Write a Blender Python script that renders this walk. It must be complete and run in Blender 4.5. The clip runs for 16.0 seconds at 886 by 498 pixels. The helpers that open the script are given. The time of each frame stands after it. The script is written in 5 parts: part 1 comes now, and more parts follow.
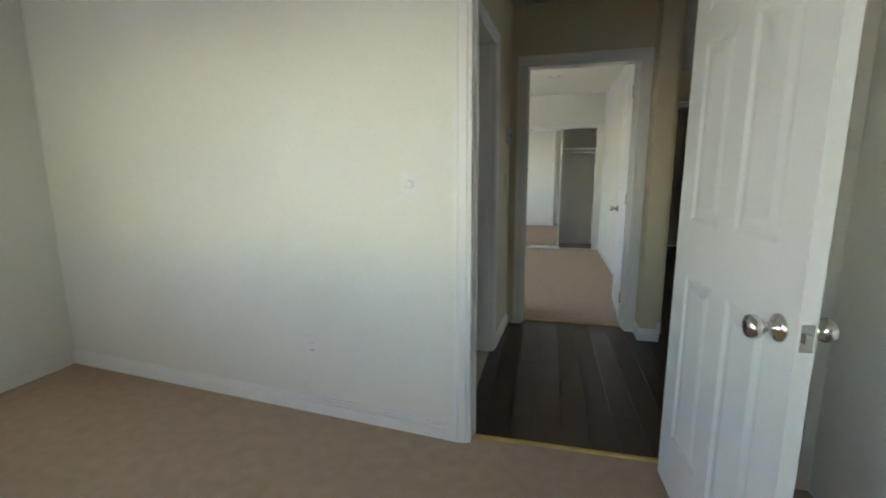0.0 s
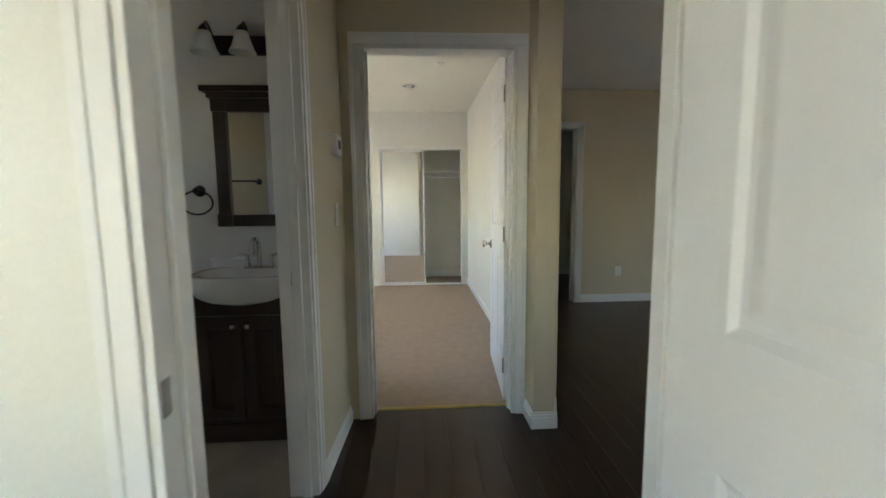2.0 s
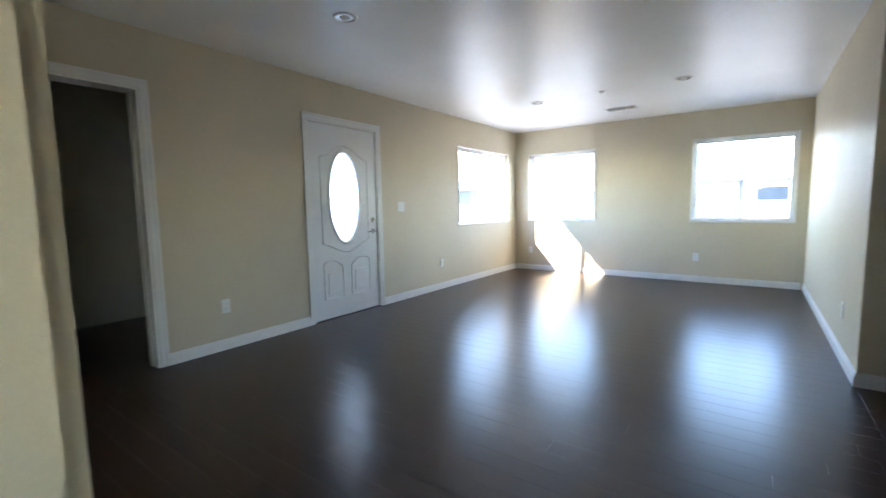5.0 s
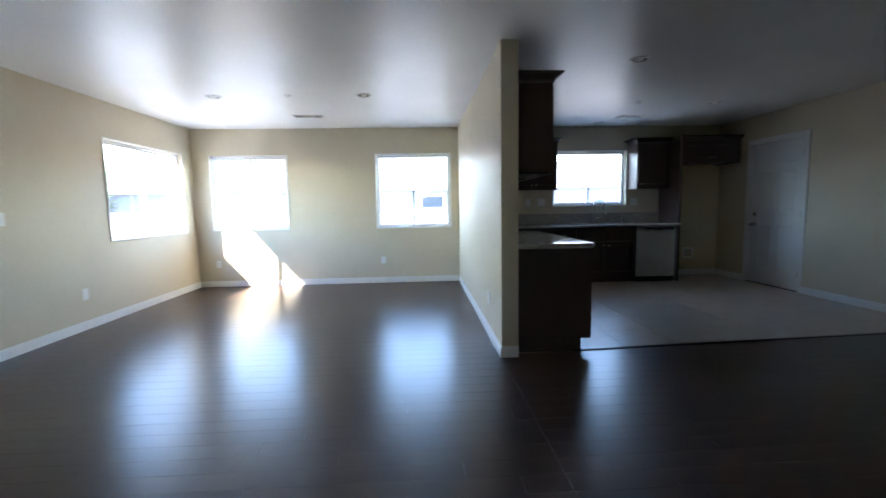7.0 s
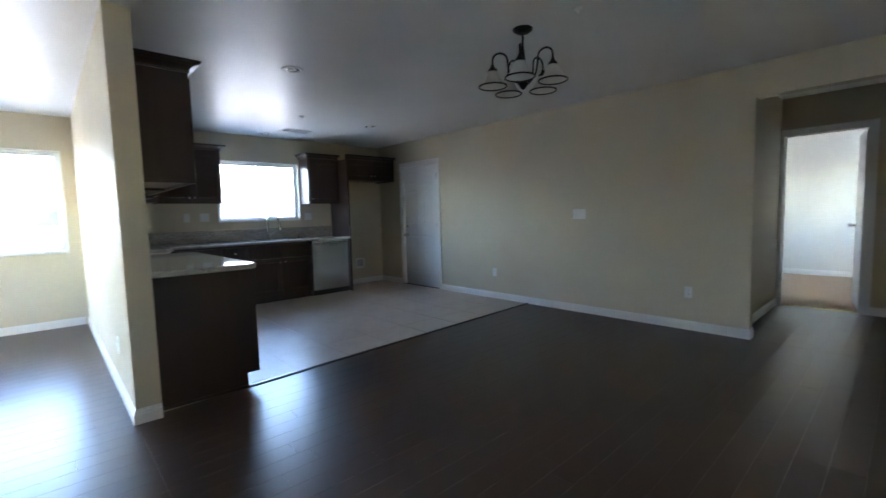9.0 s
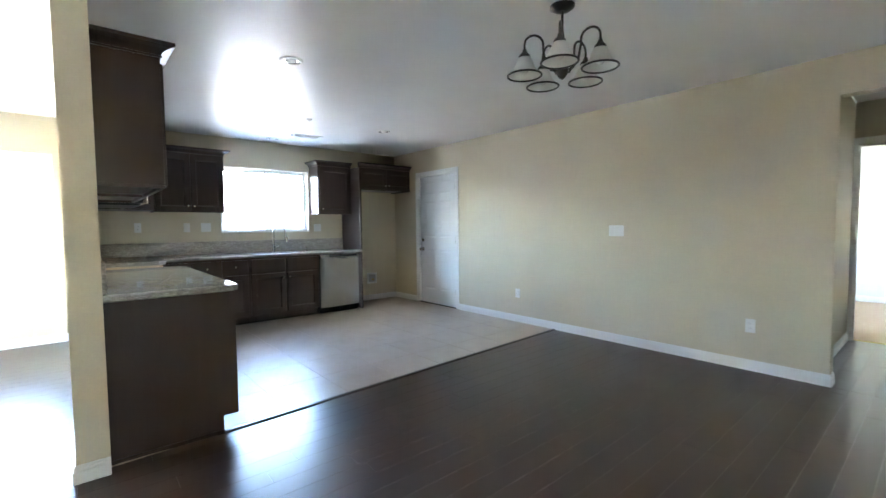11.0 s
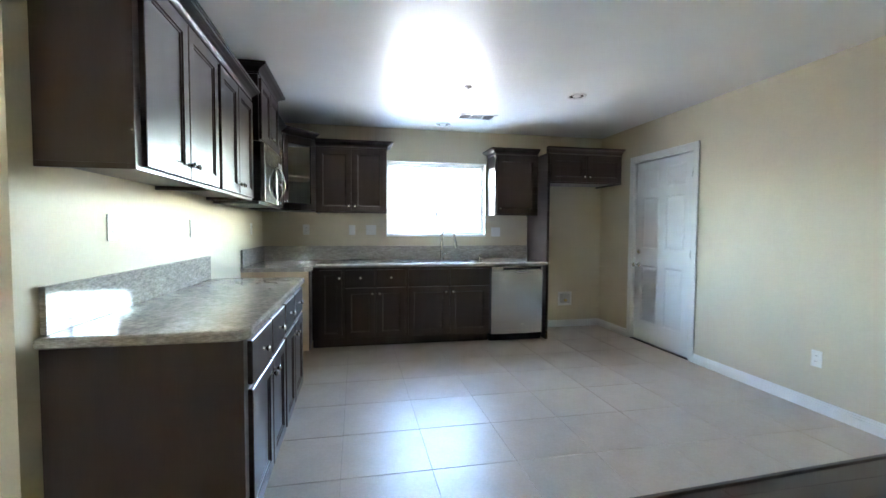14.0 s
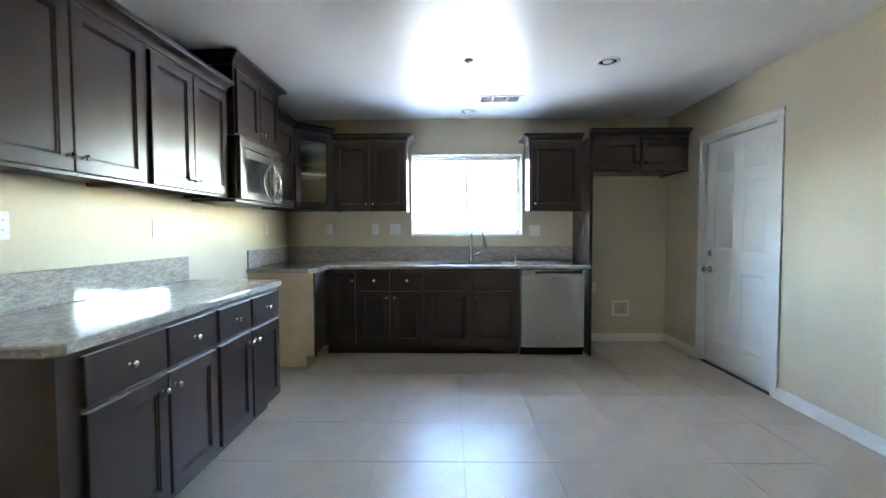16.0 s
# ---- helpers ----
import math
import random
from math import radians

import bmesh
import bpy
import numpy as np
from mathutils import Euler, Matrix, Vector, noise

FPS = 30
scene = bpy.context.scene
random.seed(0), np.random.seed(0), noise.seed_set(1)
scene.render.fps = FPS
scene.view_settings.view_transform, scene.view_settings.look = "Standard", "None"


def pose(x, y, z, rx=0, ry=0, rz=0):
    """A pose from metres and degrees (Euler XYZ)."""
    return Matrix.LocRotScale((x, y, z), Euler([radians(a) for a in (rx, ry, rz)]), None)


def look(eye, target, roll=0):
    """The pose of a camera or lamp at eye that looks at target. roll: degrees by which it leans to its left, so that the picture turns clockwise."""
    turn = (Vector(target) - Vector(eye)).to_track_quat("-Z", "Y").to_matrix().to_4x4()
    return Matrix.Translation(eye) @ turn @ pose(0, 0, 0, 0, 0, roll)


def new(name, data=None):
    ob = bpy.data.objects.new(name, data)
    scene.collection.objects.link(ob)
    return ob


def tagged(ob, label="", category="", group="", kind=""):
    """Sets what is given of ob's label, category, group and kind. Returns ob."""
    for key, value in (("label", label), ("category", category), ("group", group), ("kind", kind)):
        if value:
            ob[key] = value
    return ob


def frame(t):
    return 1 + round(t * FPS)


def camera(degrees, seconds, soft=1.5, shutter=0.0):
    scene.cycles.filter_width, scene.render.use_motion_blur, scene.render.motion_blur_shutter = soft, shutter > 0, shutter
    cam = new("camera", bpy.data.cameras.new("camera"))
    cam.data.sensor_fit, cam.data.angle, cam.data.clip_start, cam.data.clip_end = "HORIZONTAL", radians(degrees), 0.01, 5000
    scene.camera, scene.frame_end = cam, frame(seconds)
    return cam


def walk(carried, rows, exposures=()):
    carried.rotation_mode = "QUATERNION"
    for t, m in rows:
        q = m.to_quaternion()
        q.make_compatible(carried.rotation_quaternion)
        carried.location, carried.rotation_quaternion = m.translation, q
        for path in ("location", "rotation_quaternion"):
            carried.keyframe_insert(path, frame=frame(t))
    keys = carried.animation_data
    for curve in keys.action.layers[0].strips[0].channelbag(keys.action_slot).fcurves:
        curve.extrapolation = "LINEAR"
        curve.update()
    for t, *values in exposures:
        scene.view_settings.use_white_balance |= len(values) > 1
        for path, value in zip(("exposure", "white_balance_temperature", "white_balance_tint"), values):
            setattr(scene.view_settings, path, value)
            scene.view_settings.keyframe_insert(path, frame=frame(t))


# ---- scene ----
cam = camera(91.6, 16.0, soft=1.5, shutter=0.35)
PATH = [
    (0, (0.026, -0.559, 1.221), (-0.44, 1.357, 0.883), -0.3),
    (0.5, (0.083, -0.335, 1.212), (-0.145, 1.628, 0.906), -1.8),
    (1, (0.117, -0.085, 1.233), (-0.036, 1.895, 0.993), -1.2),
    (1.5, (0.115, 0.239, 1.218), (0.13, 2.224, 0.971), 0.0),
    (2, (0.115, 0.575, 1.24), (0.231, 2.558, 1.011), -0.6),
    (2.5, (0.161, 0.915, 1.242), (0.307, 2.897, 1.016), -1.0),
    (3, (0.225, 1.164, 1.247), (0.62, 3.111, 1.017), 0.2),
    (3.5, (0.263, 1.43, 1.205), (1.093, 3.24, 1.023), -0.6),
    (4, (0.346, 1.615, 1.187), (1.454, 3.269, 0.992), -1.0),
    (4.2, (0.423, 1.693, 1.164), (1.643, 3.264, 0.957), -1.4),
    (6.3, (0.863, 2.128, 1.218), (2.827, 2.454, 1.028), 0.2),
    (6.5, (0.875, 2.119, 1.22), (2.854, 2.306, 1.005), -0.1),
    (7, (0.973, 2.02, 1.223), (2.96, 1.916, 1.024), -1.0),
    (7.5, (1.062, 1.893, 1.221), (3.01, 1.472, 1.063), -1.1),
    (8, (1.092, 1.799, 1.196), (2.933, 1.031, 1.044), -1.5),
    (8.5, (1.121, 1.738, 1.2), (2.777, 0.626, 1.05), -1.7),
    (9, (1.193, 1.712, 1.221), (2.657, 0.36, 1.058), -1.5),
    (9.2, (1.233, 1.698, 1.228), (2.637, 0.281, 1.074), -1.1),
    (11.3, (1.659, 1.221, 1.242), (3.247, 0.008, 1.163), -0.2),
    (11.5, (1.714, 1.139, 1.23), (3.355, -0.002, 1.174), 0.1),
    (12, (1.956, 0.956, 1.262), (3.715, 0.006, 1.222), 1.1),
    (12.5, (2.163, 0.78, 1.268), (4.019, 0.038, 1.219), -0.1),
    (13, (2.345, 0.563, 1.276), (4.267, 0.021, 1.177), 0.4),
    (13.5, (2.569, 0.373, 1.259), (4.508, -0.109, 1.159), 1.1),
    (14, (2.762, 0.215, 1.265), (4.72, -0.181, 1.174), 0.3),
    (14.5, (2.851, 0.023, 1.26), (4.84, -0.167, 1.176), 0.5),
    (15, (2.936, -0.12, 1.242), (4.931, -0.224, 1.16), 0.3),
    (15.5, (3.059, -0.364, 1.237), (5.057, -0.372, 1.143), 0.3),
    (16, (3.155, -0.575, 1.239), (5.153, -0.541, 1.153), -0.2),
]
EXPOSURES = [(0.0, 3.8, 7050, 10), (1.5, 3.95, 6800, 12), (2.0, 4.25, 7350, 12), (2.5, 4.8, 7550, 11), (3.5, 5.15, 7100, 11), (4.2, 5.0, 6800, 12), (6.3, 4.8, 6300, 12),
             (7.0, 4.8, 6300, 12), (8.0, 5.0, 6350, 12), (9.0, 5.9, 6450, 13), (11.3, 7.35, 6800, 11), (12.5, 7.4, 6800, 10), (14.0, 7.27, 6780, 10), (16.0, 7.13, 6750, 10)]
walk(cam, [(t, look(eye, target, roll)) for t, eye, target, roll in PATH], EXPOSURES)

# ---- world, sun ----
SUN = Vector((1.0, -1.23, -1.41)).normalized()
world = bpy.data.worlds.new("world")
scene.world = world
world.use_nodes = True
wn = world.node_tree.nodes
sky = wn.new("ShaderNodeTexSky")
sky.sky_type = "NISHITA"
sky.sun_disc = False
sky.sun_elevation = math.asin(-SUN.z)
sky.sun_rotation = math.atan2(-SUN.x, -SUN.y)
sky.dust_density = 0.0
world.node_tree.links.new(sky.outputs[0], wn["Background"].inputs[0])
wn["Background"].inputs[1].default_value = 0.15
sun = new("sun", bpy.data.lights.new("sun", "SUN"))
sun.data.energy, sun.data.angle, sun.data.color = 2.2, radians(0.55), (1.0, 0.95, 0.87)
sun.matrix_world = look((0, 0, 12), Vector((0, 0, 12)) + SUN)


# ---- materials ----
def mat(name, color, rough=0.5, metal=0.0, spec=0.5, var=0.0, vscale=3.0, bump=0.0, bscale=60.0, coat=0.0, rvar=0.0, color2=None, stretch=(1, 1, 1), island=0.0, obrand=0.0, fine=0.0, fscale=200.0):
    m = bpy.data.materials.new(name)
    m.use_nodes = True
    nt = m.node_tree
    n, l = nt.nodes, nt.links
    b = n["Principled BSDF"]
    b.inputs["Base Color"].default_value = (*color, 1)
    b.inputs["Roughness"].default_value = rough
    b.inputs["Metallic"].default_value = metal
    b.inputs["Specular IOR Level"].default_value = spec
    b.inputs["Coat Weight"].default_value = coat
    b.inputs["Coat Roughness"].default_value = 0.15
    tc = n.new("ShaderNodeTexCoord")
    mp = n.new("ShaderNodeMapping")
    mp.inputs["Scale"].default_value = stretch
    l.new(tc.outputs["Object"], mp.inputs[0])
    vec = mp.outputs[0]
    if var or color2:
        t = n.new("ShaderNodeTexNoise")
        t.inputs["Scale"].default_value, t.inputs["Detail"].default_value = vscale, 6.0
        l.new(vec, t.inputs["Vector"])
        mx = n.new("ShaderNodeMix")
        mx.data_type = "RGBA"
        c2 = color2 or tuple(c * (1 - var) for c in color)
        mx.inputs[6].default_value, mx.inputs[7].default_value = (*color, 1), (*c2, 1)
        rp = n.new("ShaderNodeValToRGB")
        rp.color_ramp.elements[0].position, rp.color_ramp.elements[1].position = 0.35, 0.65
        l.new(t.outputs[0], rp.inputs[0])
        l.new(rp.outputs[0], mx.inputs[0])
        out = mx.outputs[2]
        if fine:
            t2 = n.new("ShaderNodeTexNoise")
            t2.inputs["Scale"].default_value, t2.inputs["Detail"].default_value = fscale, 3.0
            l.new(vec, t2.inputs["Vector"])
            r2 = n.new("ShaderNodeMapRange")
            r2.inputs[1].default_value, r2.inputs[2].default_value = 0.3, 0.7
            r2.inputs[3].default_value, r2.inputs[4].default_value = 1 - fine, 1 + fine
            l.new(t2.outputs[0], r2.inputs[0])
            m2 = n.new("ShaderNodeMix")
            m2.data_type, m2.blend_type = "RGBA", "MULTIPLY"
            m2.inputs[0].default_value = 1.0
            l.new(out, m2.inputs[6])
            l.new(r2.outputs[0], m2.inputs[7])
            out = m2.outputs[2]
        if island or obrand:
            src = n.new("ShaderNodeNewGeometry").outputs["Random Per Island"] if island else n.new("ShaderNodeObjectInfo").outputs["Random"]
            r3 = n.new("ShaderNodeMapRange")
            a = island or obrand
            r3.inputs[3].default_value, r3.inputs[4].default_value = 1 - a, 1 + a
            l.new(src, r3.inputs[0])
            m3 = n.new("ShaderNodeMix")
            m3.data_type, m3.blend_type = "RGBA", "MULTIPLY"
            m3.inputs[0].default_value = 1.0
            l.new(out, m3.inputs[6])
            l.new(r3.outputs[0], m3.inputs[7])
            out = m3.outputs[2]
        l.new(out, b.inputs["Base Color"])
        if rvar:
            r4 = n.new("ShaderNodeMapRange")
            r4.inputs[3].default_value, r4.inputs[4].default_value = rough - rvar, rough + rvar
            l.new(t.outputs[0], r4.inputs[0])
            l.new(r4.outputs[0], b.inputs["Roughness"])
    if bump:
        t = n.new("ShaderNodeTexNoise")
        t.inputs["Scale"].default_value, t.inputs["Detail"].default_value = bscale, 4.0
        l.new(vec, t.inputs["Vector"])
        bp = n.new("ShaderNodeBump")
        bp.inputs["Strength"].default_value, bp.inputs["Distance"].default_value = bump, 0.002
        l.new(t.outputs[0], bp.inputs["Height"])
        l.new(bp.outputs[0], b.inputs["Normal"])
    return m


def glass(name, rough=0.0, color=(1, 1, 1)):
    """A thin pane: clear straight through, with a Fresnel gloss."""
    m = bpy.data.materials.new(name)
    m.use_nodes = True
    n, l = m.node_tree.nodes, m.node_tree.links
    n.remove(n["Principled BSDF"])
    clear, gloss, fr, mx = n.new("ShaderNodeBsdfTransparent"), n.new("ShaderNodeBsdfGlossy"), n.new("ShaderNodeLayerWeight"), n.new("ShaderNodeMixShader")
    clear.inputs[0].default_value = (*color, 1)
    gloss.inputs["Roughness"].default_value = rough
    fr.inputs[0].default_value = 0.5
    power, add = n.new("ShaderNodeMath"), n.new("ShaderNodeMath")
    power.operation, add.operation = "POWER", "MULTIPLY_ADD"
    power.inputs[1].default_value, add.inputs[1].default_value, add.inputs[2].default_value = 5.0, 0.96, 0.04
    l.new(fr.outputs["Facing"], power.inputs[0])
    l.new(power.outputs[0], add.inputs[0])
    l.new(add.outputs[0], mx.inputs[0])
    l.new(clear.outputs[0], mx.inputs[1])
    l.new(gloss.outputs[0], mx.inputs[2])
    l.new(mx.outputs[0], n["Material Output"].inputs[0])
    return m


def frosted(name):
    """Etched glass: scatters the daylight that passes through it, with a soft gloss."""
    m = bpy.data.materials.new(name)
    m.use_nodes = True
    n, l = m.node_tree.nodes, m.node_tree.links
    n.remove(n["Principled BSDF"])
    scatter, gloss, mx = n.new("ShaderNodeBsdfTranslucent"), n.new("ShaderNodeBsdfGlossy"), n.new("ShaderNodeMixShader")
    scatter.inputs[0].default_value = (0.93, 0.94, 0.95, 1)
    gloss.inputs["Roughness"].default_value = 0.3
    mx.inputs[0].default_value = 0.05
    l.new(scatter.outputs[0], mx.inputs[1])
    l.new(gloss.outputs[0], mx.inputs[2])
    l.new(mx.outputs[0], n["Material Output"].inputs[0])
    return m


def plank_material(name):
    """Dark laminate with soft long grain and a tone of its own for each plank."""
    return mat(name, (0.050, 0.029, 0.020), 0.285, spec=0.33, color2=(0.0475, 0.0275, 0.019), vscale=1.5, stretch=(5, 0.8, 1), obrand=0.07)


M_TAN = mat("wall_tan_paint", (0.66, 0.58, 0.425), 0.5, spec=0.22, var=0.06, vscale=1.2, bump=0.25, bscale=150, fine=0.02, fscale=90)
M_CREAM = mat("wall_cream_paint", (0.80, 0.785, 0.71), 0.42, var=0.05, vscale=1.2, bump=0.25, bscale=150, fine=0.02, fscale=90)
M_GREYWALL = mat("wall_pale_paint", (0.74, 0.73, 0.69), 0.45, var=0.05, vscale=1.2, bump=0.25, bscale=150)
M_CEIL = mat("ceiling_gloss_paint", (0.89, 0.885, 0.87), 0.37, spec=0.42, var=0.04, vscale=1.5, bump=0.30, bscale=55, rvar=0.04)
M_CEILB = mat("ceiling_cream_paint", (0.82, 0.80, 0.72), 0.4, var=0.04, vscale=1.5, bump=0.25, bscale=70)
M_TRIM = mat("trim_white_gloss", (0.82, 0.81, 0.78), 0.35, var=0.02, vscale=4)
M_DOORW = mat("door_white_paint", (0.82, 0.82, 0.81), 0.32, var=0.04, vscale=3, bump=0.15, bscale=120, stretch=(1, 1, 0.5))
M_CAB = mat("espresso_cabinet", (0.056, 0.037, 0.030), 0.31, spec=0.3, color2=(0.052, 0.034, 0.027), vscale=3.0, stretch=(7, 7, 0.9), fine=0.04, fscale=30, rvar=0.02)
M_CABIN = mat("cabinet_inside", (0.45, 0.36, 0.25), 0.5, var=0.1, vscale=4)
M_RAW = mat("raw_particle_board", (0.66, 0.52, 0.34), 0.6, var=0.12, vscale=5, fine=0.08, fscale=160, bump=0.1)
M_STEEL = mat("brushed_steel", (0.42, 0.42, 0.415), 0.24, metal=1.0, var=0.03, vscale=3, stretch=(1, 1, 60))
# brushed steel again, with the microwave's dim reflection put into a darker colour
M_DARKSTEEL = mat("dim_reflection_steel", (0.22, 0.22, 0.222), 0.2, metal=1.0, var=0.03, vscale=3, stretch=(1, 1, 60), rvar=0.02)
M_CHROME = mat("satin_chrome", (0.72, 0.71, 0.68), 0.16, metal=1.0, var=0.08, vscale=30)
M_BLACK = mat("black_plastic", (0.015, 0.015, 0.016), 0.35, var=0.3, vscale=20)
M_BRONZE = mat("oil_rubbed_bronze", (0.028, 0.022, 0.018), 0.38, metal=0.6, var=0.3, vscale=25)
M_PLATE = mat("white_plastic", (0.80, 0.79, 0.75), 0.35, var=0.03, vscale=20)
M_SLOT = mat("dark_slot", (0.06, 0.055, 0.05), 0.6, var=0.2, vscale=40)
M_CERAMIC = mat("white_ceramic", (0.82, 0.82, 0.80), 0.12, var=0.03, vscale=6)
M_SHADE = mat("frosted_white_shade", (0.86, 0.85, 0.80), 0.35, var=0.06, vscale=14)
M_MIRROR = mat("mirror_silver", (0.90, 0.91, 0.90), 0.01, metal=1.0)
M_VINYL = mat("white_vinyl_frame", (0.82, 0.82, 0.81), 0.4, var=0.03, vscale=10)
M_BRASS = mat("brass_strip", (0.62, 0.48, 0.20), 0.35, metal=0.9, var=0.2, vscale=20)
M_GRANITE = mat("speckled_granite", (0.47, 0.425, 0.365), 0.05, spec=0.25, color2=(0.34, 0.305, 0.27), vscale=55, fine=0.28, fscale=170, stretch=(0.3, 0.3, 1.1))
M_CARPET = mat("beige_carpet", (0.47, 0.355, 0.265), 0.95, spec=0.1, color2=(0.425, 0.318, 0.235), vscale=16, bump=1.0, bscale=220, fine=0.22, fscale=330)
M_TILE = mat("beige_floor_tile", (0.50, 0.41, 0.325), 0.36, spec=0.36, color2=(0.465, 0.38, 0.295), vscale=5, obrand=0.02, fine=0.04, fscale=60, bump=0.08, bscale=30, rvar=0.06)
M_TILEJ = mat("beige_floor_tile_rest", (0.45, 0.385, 0.31), 0.40, spec=0.4, color2=(0.37, 0.315, 0.25), vscale=5, island=0.05, fine=0.06, fscale=60, bump=0.08, bscale=30, rvar=0.06)
M_GROUT = mat("grey_grout", (0.45, 0.375, 0.30), 0.85, var=0.2, vscale=30)
M_PLANK = plank_material("dark_scraped_plank")
M_SUBFLOOR = mat("dark_gap", (0.012, 0.008, 0.006), 0.7, var=0.2, vscale=20)
M_GLASS = glass("window_glass")
M_FROST = frosted("frosted_glass")
M_STUCCO = mat("grey_stucco", (0.42, 0.43, 0.44), 0.9, var=0.1, vscale=4, bump=0.5, bscale=60)
M_ROOF = mat("grey_roofing", (0.36, 0.36, 0.37), 0.9, var=0.15, vscale=3)
M_GROUND = mat("concrete_yard", (0.36, 0.36, 0.36), 0.95, color2=(0.30, 0.30, 0.30), vscale=1.3, bump=0.5, bscale=20)
M_BLOCK = mat("grey_block_wall", (0.29, 0.29, 0.30), 0.9, var=0.1, vscale=3, bump=0.4, bscale=40)
M_LEAF = mat("leaves", (0.07, 0.12, 0.035), 0.6, color2=(0.11, 0.15, 0.05), vscale=4, island=0.3)
M_BARK = mat("bark", (0.16, 0.12, 0.09), 0.9, var=0.3, vscale=8, bump=0.6, bscale=30)


# ---- mesh tools ----
class Shape:
    """Collects vertices and faces of one mesh; slot picks the material, smooth the shading."""

    def __init__(self):
        self.v, self.f, self.s, self.k = [], [], [], []
        self.slot = 0

    def face(self, pts, smooth=False):
        i = len(self.v)
        self.v += [tuple(p) for p in pts]
        self.f.append(tuple(range(i, i + len(pts))))
        self.s.append(smooth)
        self.k.append(self.slot)
        return self

    def hexa(self, a, b):
        """Eight corners: a four below, b four above, both the same way round (counter-clockwise from above)."""
        i = len(self.v)
        self.v += [tuple(p) for p in (*a, *b)]
        fs = [(3, 2, 1, 0), (4, 5, 6, 7)] + [(j, (j + 1) % 4, 4 + (j + 1) % 4, 4 + j) for j in range(4)]
        self.f += [tuple(i + q for q in f) for f in fs]
        self.s += [False] * 6
        self.k += [self.slot] * 6
        return self

    def box(self, x0, x1, y0, y1, z0, z1):
        x0, x1 = min(x0, x1), max(x0, x1)
        y0, y1 = min(y0, y1), max(y0, y1)
        z0, z1 = min(z0, z1), max(z0, z1)
        q = [(x0, y0), (x1, y0), (x1, y1), (x0, y1)]
        return self.hexa([(*p, z0) for p in q], [(*p, z1) for p in q])

    def grid(self, rings, closed=True, smooth=True):
        """Joins rows of points; closed: each row is a ring."""
        i, n = len(self.v), len(rings[0])
        for r in rings:
            self.v += [tuple(p) for p in r]
        for a in range(len(rings) - 1):
            for b in range(n if closed else n - 1):
                c = (b + 1) % n
                self.f.append((i + a * n + b, i + a * n + c, i + (a + 1) * n + c, i + (a + 1) * n + b))
                self.s.append(smooth)
                self.k.append(self.slot)
        return self

    def lathe(self, profile, m=None, seg=20, cap=True):
        """profile: (radius, height) from below; m: pose of the axis."""
        m = m or Matrix()
        rings = [[m @ Vector((r * math.cos(2 * math.pi * k / seg), r * math.sin(2 * math.pi * k / seg), z)) for k in range(seg)] for r, z in profile]
        self.grid(rings)
        if cap:
            self.face(list(reversed(rings[0])))
            self.face(rings[-1])
        return self

    def tube(self, pts, r, seg=10, cap=True):
        pts = [Vector(p) for p in pts]
        rs = r if isinstance(r, (list, tuple)) else [r] * len(pts)
        rings, up = [], None
        for k, p in enumerate(pts):
            d = (pts[min(k + 1, len(pts) - 1)] - pts[max(k - 1, 0)]).normalized()
            if up is None:
                up = d.orthogonal().normalized()
            up = (up - d * up.dot(d)).normalized()
            s = d.cross(up)
            rings.append([p + rs[k] * (math.cos(2 * math.pi * j / seg) * up + math.sin(2 * math.pi * j / seg) * s) for j in range(seg)])
        self.grid(rings)
        if cap:
            self.face(list(reversed(rings[0])))
            self.face(rings[-1])
        return self

    def mesh(self, name, mats):
        me = bpy.data.meshes.new(name)
        me.from_pydata(self.v, [], self.f)
        me.polygons.foreach_set("use_smooth", self.s)
        me.polygons.foreach_set("material_index", self.k)
        for m in mats:
            me.materials.append(m)
        me.update()
        return me


def finish(ob, bevel):
    if bevel:
        md = ob.modifiers.new("bevel", "BEVEL")
        md.width, md.segments, md.limit_method, md.angle_limit = bevel, 2, "ANGLE", radians(50)
        md.harden_normals = False
    return ob


def part(name, sh, material, parent, label="", bevel=0.0):
    """One mesh, in world places, under a thing or a part."""
    mats = material if isinstance(material, (list, tuple)) else [material]
    ob = new(name, sh.mesh(name, mats))
    ob.parent = parent
    ob.matrix_parent_inverse = rest_of(parent).inverted()
    if label:
        ob["label"] = label
    return finish(ob, bevel)


def rest_of(ob):
    m = ob.matrix_basis.copy()
    while ob.parent:
        m = ob.parent.matrix_basis @ ob.matrix_parent_inverse @ m
        ob = ob.parent
    return m


def thing(name, at, label, category, group="", kind=""):
    ob = new(name)
    ob.empty_display_size = 0.1
    ob.matrix_basis = Matrix.Translation(at)
    return tagged(ob, label, category, group, kind)


def solid(name, sh, material, label, category, group="", kind="", bevel=0.0):
    """A thing of one mesh, in world places."""
    mats = material if isinstance(material, (list, tuple)) else [material]
    ob = new(name, sh.mesh(name, mats))
    return finish(tagged(ob, label, category, group, kind), bevel)


# ---- plan ----
EAST, NORTH, SOUTH, TOP = 7.94, 5.525, -2.95, 2.46
WT = 0.12  # thickness of inner walls
OUT = 0.16  # thickness of outer walls


